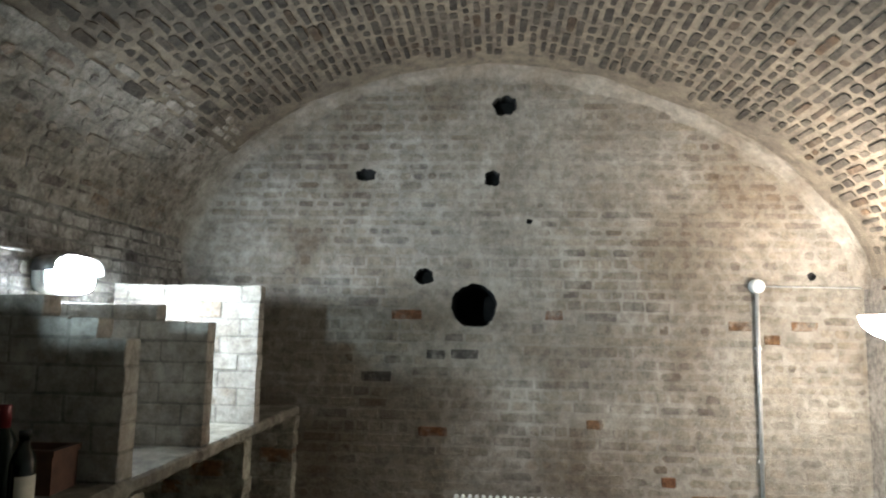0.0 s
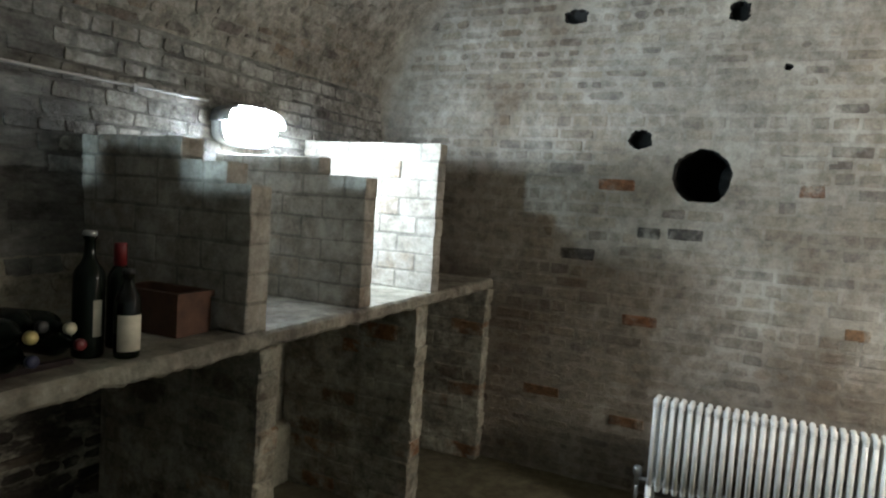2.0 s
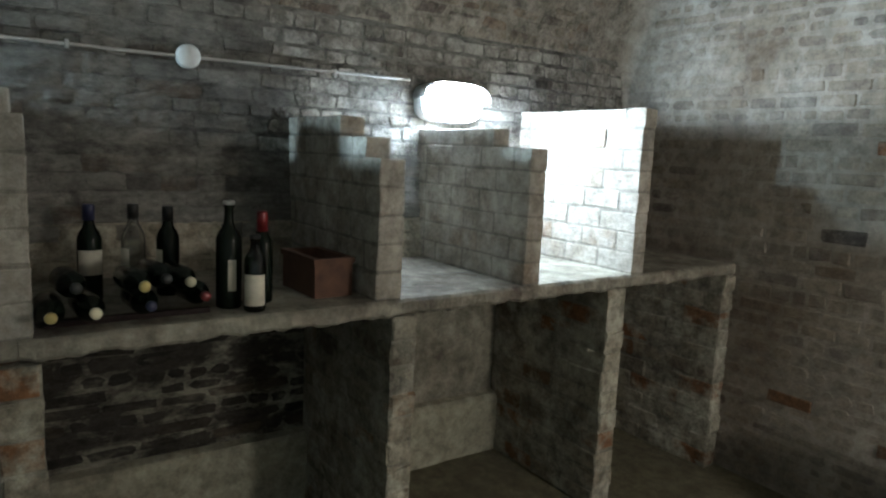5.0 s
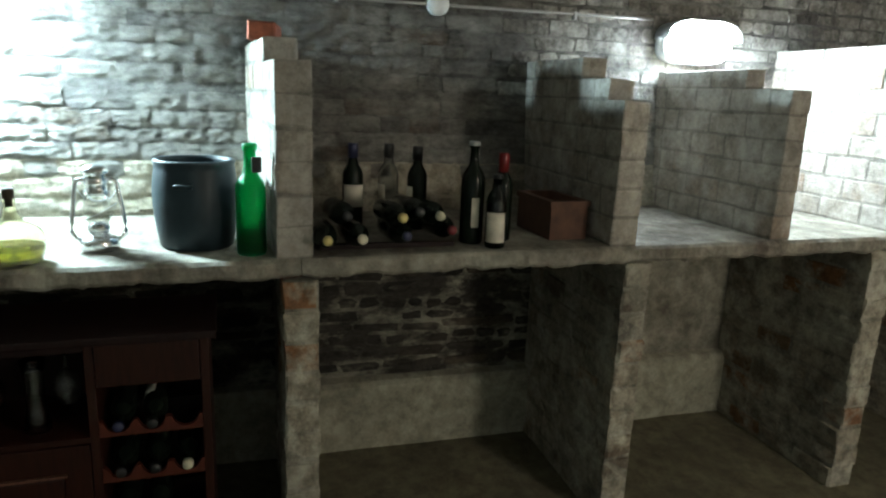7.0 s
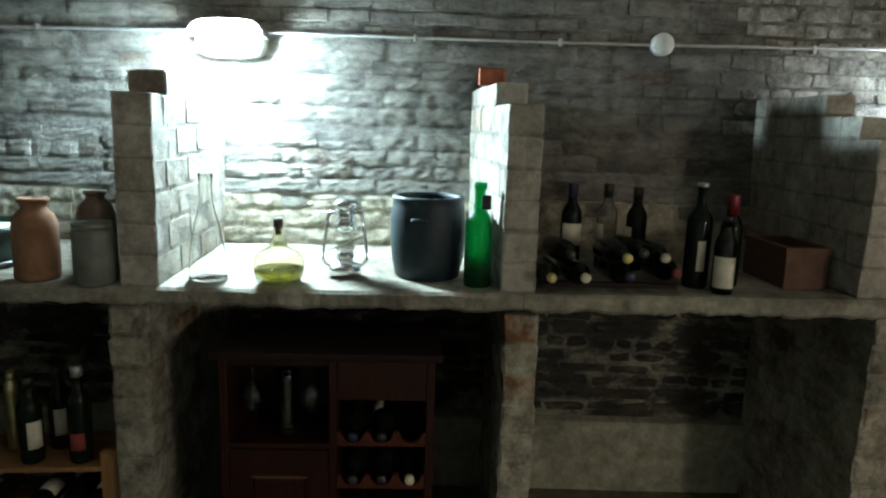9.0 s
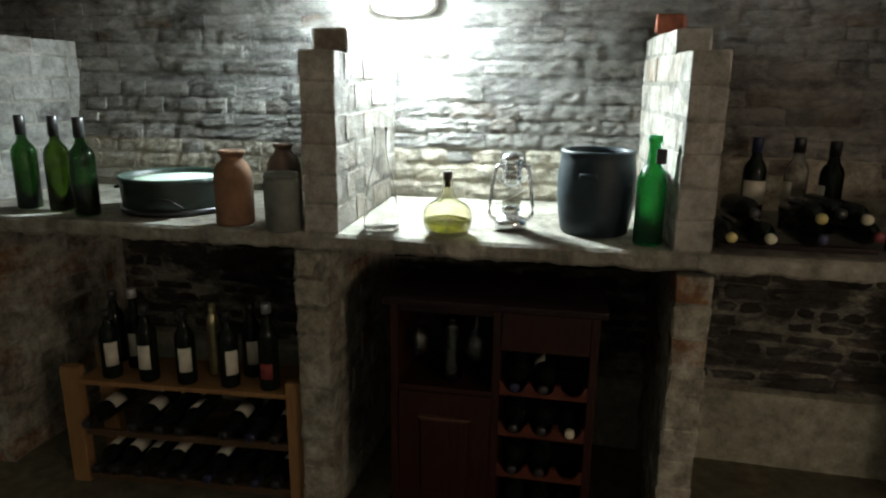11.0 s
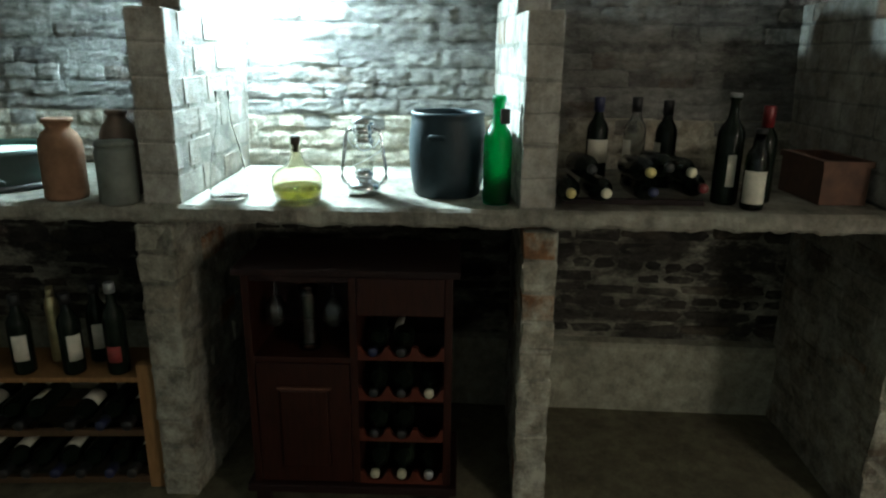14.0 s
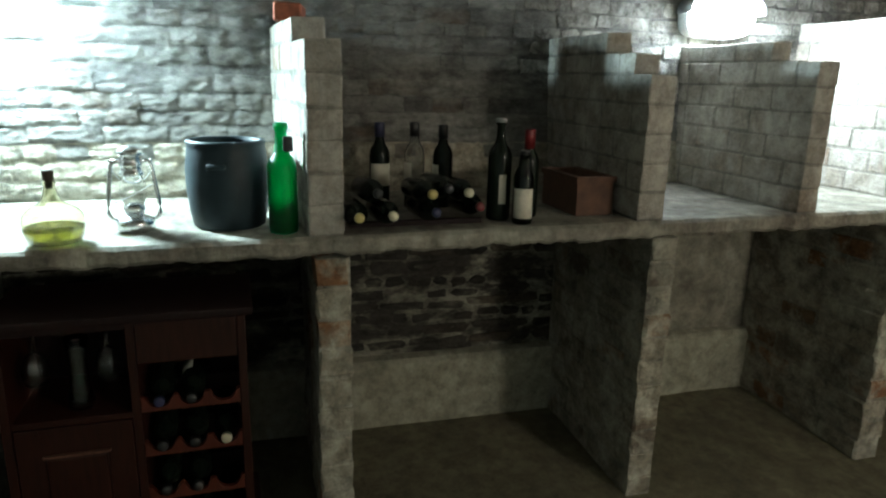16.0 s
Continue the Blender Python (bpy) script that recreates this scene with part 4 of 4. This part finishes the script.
for z in (0.038, 0.232):
    for k in range(9):
        y = -0.375 + 0.0925 * k + random.uniform(-0.005, 0.005)
        if z > 0.2 and k in (1, 5):
            continue
        m = RACK @ pose(-0.270, y, z + 0.0385, 0, 0, random.uniform(-3, 3)) @ pose(0, 0, 0, 0, 90, 0) @ pose(0, 0, 0, 0, 0, 180 + random.uniform(-35, 35))
        bottle(m, "dark wine bottle lying in the pine rack", M_BLACKGLASS, paper=M_LABEL if random.random() < 0.6 else None, paper_span=(0.09, 0.165), arc=100, cap=random.choice((M_CAP_BLACK, M_CAP_BLACK, M_CAP_BLUE)), group=RACKED)
for x, y, h, cap, paper, turn in ((-0.060, -0.308, 0.270, M_CAP_BLACK, M_LABEL, 40), (-0.165, -0.265, 0.325, M_CAP_SILVER, M_LABEL, 25), (-0.055, -0.150, 0.30, M_CAP_BLACK, M_LABEL, 5), (-0.055, 0.005, 0.29, M_CAP_BLACK, M_LABEL, 22),
                                 (-0.055, 0.178, 0.295, M_CAP_BLACK, M_LABEL, 45), (-0.160, 0.225, 0.295, M_CAP_BLACK, M_LABEL, 30), (-0.055, 0.335, 0.335, M_CAP_SILVER, M_LABEL_RED, 5), (-0.20, -0.375, 0.30, M_CAP_BLACK, None, 0)):
    bottle(RACK @ pose(x, y, 0.4425), "dark wine bottle standing on top of the pine rack", M_BLACKGLASS, h=h, cap=cap, paper=paper, arc=75, turn=turn, paper_span=(0.05, 0.07 + 0.04) if paper is M_LABEL_RED else (0.055, 0.150), group="bottles standing on the rack", cap_length=0.035)
bottle(RACK @ pose(-0.150, 0.075, 0.4425), "slim gold-foiled bottle standing on top of the pine rack", M_GILT, h=0.27, r=0.024, neck=0.012, shoulder=0.78, group="bottles standing on the rack")

# ---- wine cabinet under the shelf ----
CABINET = pose(0.0, 1.150, 0, 0, 0, 2)
cabinet = thing("wine_cabinet", CABINET, "dark mahogany wine cabinet with a panelled door and bottle racks", "cabinet")
part("top", box(-0.345, 0.022, -0.352, 0.352, 0.838, 0.862, 0.006), M_MAHOGANY_D, cabinet)
for y in (-0.330, 0.305):
    part("side_panel", box(-0.330, 0.0, y, y + 0.025, 0.098, 0.838, 0.003), M_MAHOGANY, cabinet)
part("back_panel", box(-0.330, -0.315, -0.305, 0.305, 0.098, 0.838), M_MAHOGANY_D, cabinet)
part("divider", box(-0.315, -0.004, 0.004, 0.028, 0.098, 0.838, 0.002), M_MAHOGANY, cabinet)
part("base_board", box(-0.345, 0.020, -0.352, 0.352, 0.068, 0.098, 0.006), M_MAHOGANY_D, cabinet)
for y in (-0.330, 0.285):
    for x in (-0.32, -0.045):
        part("leg", box(x, x + 0.045, y, y + 0.045, FLOOR - 0.006, 0.068, 0.005), M_MAHOGANY_D, cabinet)
part("shelf", box(-0.315, -0.006, -0.305, 0.004, 0.540, 0.558, 0.002), M_MAHOGANY, cabinet)
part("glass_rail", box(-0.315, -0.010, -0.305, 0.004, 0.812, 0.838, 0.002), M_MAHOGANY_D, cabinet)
door = part("door", box(-0.022, 0.0, -0.302, 0.002, 0.102, 0.538, 0.003), M_MAHOGANY, cabinet)
part("raised_panel", box(0.0, 0.010, -0.228, -0.068, 0.165, 0.448, 0.007), M_MAHOGANY, door)
part("panel_moulding", box(-0.001, 0.012, -0.236, -0.060, 0.449, 0.457, 0.002), M_WORN, door, "worn pale moulding")
drawer = part("drawer_front", box(-0.020, 0.002, 0.030, 0.303, 0.708, 0.832, 0.004), M_MAHOGANY, cabinet)


def scalloped_rail(z):
    """A rail with three hollows cut into its upper edge."""
    bm = bmesh.new()
    top, n = [], 36
    for k in range(n + 1):
        y = 0.029 + 0.275 * k / n
        c = min(abs(y - q) for q in (0.078, 0.168, 0.258))
        top.append((y, z + 0.046 - (math.sqrt(max(0, 0.036 ** 2 - c * c)) if c < 0.036 else 0)))
    rows = [[bm.verts.new((x, y, q)) for x, q in ((-0.018, z), (0, z), (0, h), (-0.018, h))] for y, h in top]
    for a, b in zip(rows, rows[1:]):
        for i in range(4):
            bm.faces.new((a[i], a[(i + 1) % 4], b[(i + 1) % 4], b[i]))
    bm.faces.new(rows[0])
    bm.faces.new(rows[-1][::-1])
    return bm


for z in (0.100, 0.262, 0.412, 0.556):
    part("scalloped_rail", scalloped_rail(z), M_SCALLOP, cabinet, "reddish scalloped bottle rail")
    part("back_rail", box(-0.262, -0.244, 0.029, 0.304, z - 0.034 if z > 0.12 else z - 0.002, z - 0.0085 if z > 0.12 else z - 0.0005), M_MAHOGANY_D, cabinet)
for z, q, cap in ((0.109, 0.078, M_CAP_PALE), (0.109, 0.168, M_CAP_PALE), (0.109, 0.258, M_CAP_SILVER), (0.412, 0.258, M_CAP_PALE), (0.262, 0.078, M_CAP_BLACK), (0.262, 0.168, M_CAP_BLACK), (0.412, 0.078, M_CAP_BLACK),
                  (0.556, 0.078, M_CAP_BLUE), (0.556, 0.168, M_CAP_BLACK), (0.412, 0.168, M_CAP_BLACK)):
    bottle(CABINET @ lying(-0.292, q, z + 0.0298, random.uniform(0, 360)), "dark wine bottle lying in the cabinet rack", M_BLACKGLASS, cap=cap, group="bottles lying in the cabinet", neck=0.0120, cap_length=0.018, paper=M_LABEL if z > 0.5 else None)


def wine_glass(m):
    ob = thing("wine_glass", m, "clear stemmed wine glass hung by its foot", "glass", "glasses hung in the cabinet")
    part("foot", lathe([(0, 0), (0.032, 0), (0.033, -0.002), (0.006, -0.006), (0, -0.006)], 20), M_CLEAR, ob, smooth=True)
    part("stem", lathe([(0, -0.005), (0.004, -0.006), (0.0035, -0.06), (0.006, -0.075), (0, -0.076)], 12), M_CLEAR, ob, smooth=True)
    part("bowl", lathe([(0.004, -0.072), (0.022, -0.085), (0.036, -0.115), (0.037, -0.140), (0.031, -0.170), (0.0298, -0.170), (0.0355, -0.140), (0.0345, -0.116), (0.021, -0.0875), (0.004, -0.0745), (0.004, -0.072)], 24), M_CLEAR, ob, smooth=True)
    return ob


for y in (-0.250, -0.060):
    wine_glass(CABINET @ pose(-0.09, y, 0.8115))
vase = thing("glass_vase", CABINET @ pose(-0.085, -0.140, 0.5585), "clear glass vase standing in the cabinet", "vase")
part("body", hollow([(0.032, 0), (0.036, 0.004), (0.036, 0.026), (0.028, 0.055), (0.024, 0.12), (0.027, 0.18), (0.033, 0.215)], 0.003, 0.014), M_CLEAR, vase, smooth=True)


# ---- radiator, conduits ----
def radiator(x0, x1, y0, y1, z0, z1):
    ob = thing("radiator", pose(x0, (y0 + y1) / 2, 0), "white painted cast-iron column radiator on feet by the end wall", "radiator")
    n = 34
    pitch = (x1 - x0) / n
    d = (y1 - y0) / 2
    bm = bmesh.new()
    for y in (-d + 0.018, 0, d - 0.018):
        tube([(0, y, z0 + 0.03), (0, y, z1 - 0.03)], 0.0125, 10, bm)
    for z in (z0, z1):
        s = 1 if z == z1 else -1
        tube([(0, -d + 0.018, z - s * 0.04), (0, -d + 0.022, z - s * 0.018), (0, -d + 0.045, z - s * 0.012), (0, d - 0.045, z - s * 0.012), (0, d - 0.022, z - s * 0.018), (0, d - 0.018, z - s * 0.04)], 0.0135, 10, bm)
    for z in (z0 + 0.03, z1 - 0.03):
        tube([(-pitch / 2, 0, z), (pitch / 2, 0, z)], 0.016, 10, bm)
    section = mesh_of(bm, "section", M_RADIATOR, True)
    for k in range(n):
        child("section", section, ob, m=pose(pitch * (k + 0.5), 0, 0))
    for k in (0, n - 1):
        for y in (-d + 0.018, d - 0.018):
            part("foot", lathe([(0, FLOOR - 0.006), (0.022, FLOOR - 0.006), (0.020, FLOOR + 0.012), (0.014, FLOOR + 0.03), (0.0165, z0 + 0.03), (0, z0 + 0.03)], 12), M_RADIATOR, ob, at=pose(pitch * (k + 0.5), y, 0), smooth=True)
    valve = part("valve", lathe([(0, 0), (0.014, 0), (0.014, 0.05), (0.022, 0.055), (0.022, 0.09), (0.016, 0.098), (0, 0.098)], 14), M_STEEL, ob, at=pose(-0.05, 0, z0), smooth=True)
    part("valve_pipe", tube([(-0.05, 0, FLOOR - 0.006), (-0.05, 0, z0 + 0.01)], 0.010, 8), M_STEEL, ob, smooth=True)
    part("valve_tail", tube([(-0.05, 0, z0 + 0.035), (0.02, 0, z0 + 0.035)], 0.011, 8), M_STEEL, ob, smooth=True)
    return ob


radiator(0.955, 2.36, 4.60, 4.76, 0.115, 0.600)

riser = thing("conduit", pose(2.862, WALL_Y - 0.026, 0), "grey steel conduit rising to a junction box on the wall", "conduit", "conduits")
part("pipe", tube([(0, 0, 0.56), (0, 0, 1.88)], 0.0125, 12), M_CONDUIT, riser, smooth=True)
part("junction_box", lathe([(0, -0.026), (0.042, -0.026), (0.045, -0.02), (0.045, 0.022), (0.038, 0.034), (0, 0.036)], 24), M_PLASTIC, riser, "round white junction box", smooth=True, at=pose(0, 0, 1.905, 90, 0, 0))
part("branch_pipe", tube([(0.03, 0.004, 1.905), (RIGHT_X - 2.862, 0.004, 1.905)], 0.005, 10), M_CONDUIT, riser, smooth=True)
for z in (0.80, 1.50):
    part("clip", box(-0.020, 0.020, -0.004, 0.018, z, z + 0.022, 0.003), M_CONDUIT, riser)
socket = thing("socket_box", pose(2.81, WALL_Y - 0.001, 0.50), "white twin socket box at the foot of the conduit", "socket")
part("box", box(-0.075, 0.075, -0.042, 0.0, -0.045, 0.045, 0.006), M_PLASTIC, socket)
part("face_plate", box(-0.073, 0.073, -0.050, -0.042, -0.043, 0.043, 0.004), M_PLASTIC, socket)
for x in (-0.036, 0.036):
    part("switch", box(x - 0.006, x + 0.006, -0.056, -0.050, 0.014, 0.030, 0.002), M_CAP_BLACK, socket)

run = thing("conduit", pose(LEFT_X + 0.022, 0, 1.895), "thin grey conduit along the rough side wall", "conduit", "conduits")
part("pipe", tube([(0.01 * noise.noise(Vector((y, 0, 3))) * 0.5, y, 0.004 * math.sin(y * 2.3) + 0.004 * y) for y in [-2.4 + 0.2 * k for k in range(30)]], 0.0068, 10), M_CONDUIT, run, smooth=True)
part("junction_box", lathe([(0, -0.02), (0.045, -0.02), (0.047, 0.012), (0.040, 0.026), (0, 0.028)], 24), M_PLASTIC, run, "round grey junction box", smooth=True, at=pose(0.004, 2.375, 0.008, 0, 90, 0))
for y in (-1.4, -0.2, 1.35, 1.95, 3.0):
    part("clip", box(-0.016, 0.010, y, y + 0.014, -0.010, 0.012 + 0.004 * y, 0.003), M_CONDUIT, run)

# ---- bricks of the walls ----


def put_bricks(parent, cells, near, place, u, v, n, mat_piece, mat_rest, rest_name, rest_label, proud, limit=300, tilt=1.5, make=brick_variants, jit=0.0035, worn=(0.35, 0.6)):
    """The nearest bricks as pieces of their own, the rest in one mesh."""
    rest, count = Pieces(), 0
    shared = {w: make(w, 0.062, 0.05, mat_piece, 8) for w in (0.20, 0.10)}
    for a, b, ha, hb in cells:
        out = random.uniform(*proud)
        if near(a, b) and count < limit:
            w = 0.20 if ha > 0.075 else 0.10
            q = place(a, b) + n * (out - 0.025)
            rot = Matrix((n, u, v)).transposed().to_4x4()
            m = Matrix.Translation(q) @ rot @ pose(0, 0, 0, random.uniform(-tilt, tilt) * 0.7, random.uniform(-tilt, tilt), random.uniform(-tilt, tilt)) @ Matrix.Diagonal((1, 2 * ha / w, 2 * hb / 0.062, 1))
            piece(random.choice(shared[w]), parent, m)
            count += 1
        else:
            rest.brick(place(a, b), u, v, n, ha, hb, out, slot=0, jit=jit, worn=worn)
    if rest.verts:
        ob = new(rest_name, rest.mesh(rest_name, mat_rest))
        ob.parent = parent
        tagged(ob, rest_label, kind="stuff")


MARKS = [(0.612, 1.682, 0.20, 0), (0.802, 0.930, 0.19, 0), (1.842, 1.004, 0.11, 1), (2.297, 0.662, 0.09, 0), (2.488, 0.557, 0.10, 1), (2.592, 0.560, 0.11, 1), (0.266, 0.436, 0.22, 1), (0.420, 1.275, 0.20, 2), (1.002, 1.432, 0.18, 2),
         (0.811, 1.425, 0.12, 2), (2.762, 1.649, 0.15, 1), (2.956, 1.566, 0.10, 1), (3.159, 1.654, 0.16, 1), (1.582, 1.695, 0.11, 0), (0.777, 0.345, 0.20, 1), (-0.185, 0.623, 0.15, 0)]


def unmarked(x, z, a, b):
    return all(abs(x - q[0]) > a + q[2] / 2 - 0.012 or abs(z - q[1]) > b + 0.012 for q in MARKS)


def keep_north(x, z, a, b):
    return unmarked(x, z, a, b) and z + b < arch(x) - 0.01 and z + b < min(arch(x - a), arch(x + a)) + 0.06 and clear_of_holes(x, z, a, b)


for x, z, w, kind in MARKS:
    data = brick_variants(w, 0.062, 0.05, (M_ORANGE, M_BROWNBRICK, M_GREYBRICK)[kind], 1)[0]
    piece(data, wall_north, pose(x, WALL_Y + 0.019, z, 0, 0, 90))
cells = courses(-0.98, RIGHT_X, FLOOR, 3.30, height=0.068, length=0.205, joint=0.014, keep=keep_north, loose=0.16)
put_bricks(wall_north, cells, lambda x, z: -0.1 < x < 2.3 and 0.75 < z < 2.05, lambda x, z: Vector((x, WALL_Y, z)), X, Z, -Y, M_WALL_P, M_WALL, "brick_rest", "limewashed bricks of the end wall", (0.001, 0.0045), jit=0.006, worn=(0.3, 0.8))



LEAN = math.atan2(0.065, 0.52)
LEAN_N, LEAN_V = Vector((math.cos(LEAN), 0, math.sin(LEAN))), Vector((-math.sin(LEAN), 0, math.cos(LEAN)))


def west_face(z):
    """The side wall's face: battered up to 1.55 m, upright above."""
    return LEFT_X + max(0.0, (1.55 - z) * 0.065 / 0.52)


def west_place(y, z):
    return Vector((west_face(z), y + 0.010 * math.sin(z * 40), z + 0.009 * noise.noise(Vector((y * 2.5, z * 3, 0)))))


band = lambda y: 1.215 + 0.05 * noise.noise(Vector((y * 4, 0, 7)))
cells = courses(-1.9, WALL_Y - 0.02, 1.04, 1.545, height=0.065, length=0.225, joint=0.004, upright=0.001, loose=0.14)
put_bricks(wall_west, [c for c in cells if c[1] > band(c[0])], lambda y, z: -0.85 < y < 2.95, west_place, Y, LEAN_V, LEAN_N, M_SIDE_P, M_SIDE, "brick_rest", "rough limewashed bricks of the side wall", (0.004, 0.011), 190, 1.2, ragged_variants, jit=0.005, worn=(0.1, 0.4))
put_bricks(wall_west, [c for c in cells if c[1] <= band(c[0])], lambda y, z: -0.85 < y < 2.4, west_place, Y, LEAN_V, LEAN_N, M_CREAM_P, M_CREAM, "brick_band", "cream bricks of the band above the shelf", (0.005, 0.010), 60, 0.8, ragged_variants)
cells = courses(-1.9, WALL_Y - 0.02, 1.548, 2.15, height=0.066, length=0.225, joint=0.004, upright=0.001, loose=0.14)
put_bricks(wall_west, [c for c in cells if c[0] > 2.75], lambda y, z: False, west_place, Y, Z, X, M_ROUND_LAMP, M_ROUND_LAMP, "brick_upper", "patchy limewashed bricks round the lamp", (0.003, 0.009), jit=0.006, worn=(0.1, 0.45))
put_bricks(wall_west, [c for c in cells if c[0] <= 2.75], lambda y, z: -0.85 < y < 2.3 and z < 1.95, west_place, Y, Z, X, M_SIDE_P, M_SIDE, "brick_upper", "rough limewashed bricks below the springing", (0.004, 0.009), 110, 1.2, ragged_variants, jit=0.005, worn=(0.1, 0.4))
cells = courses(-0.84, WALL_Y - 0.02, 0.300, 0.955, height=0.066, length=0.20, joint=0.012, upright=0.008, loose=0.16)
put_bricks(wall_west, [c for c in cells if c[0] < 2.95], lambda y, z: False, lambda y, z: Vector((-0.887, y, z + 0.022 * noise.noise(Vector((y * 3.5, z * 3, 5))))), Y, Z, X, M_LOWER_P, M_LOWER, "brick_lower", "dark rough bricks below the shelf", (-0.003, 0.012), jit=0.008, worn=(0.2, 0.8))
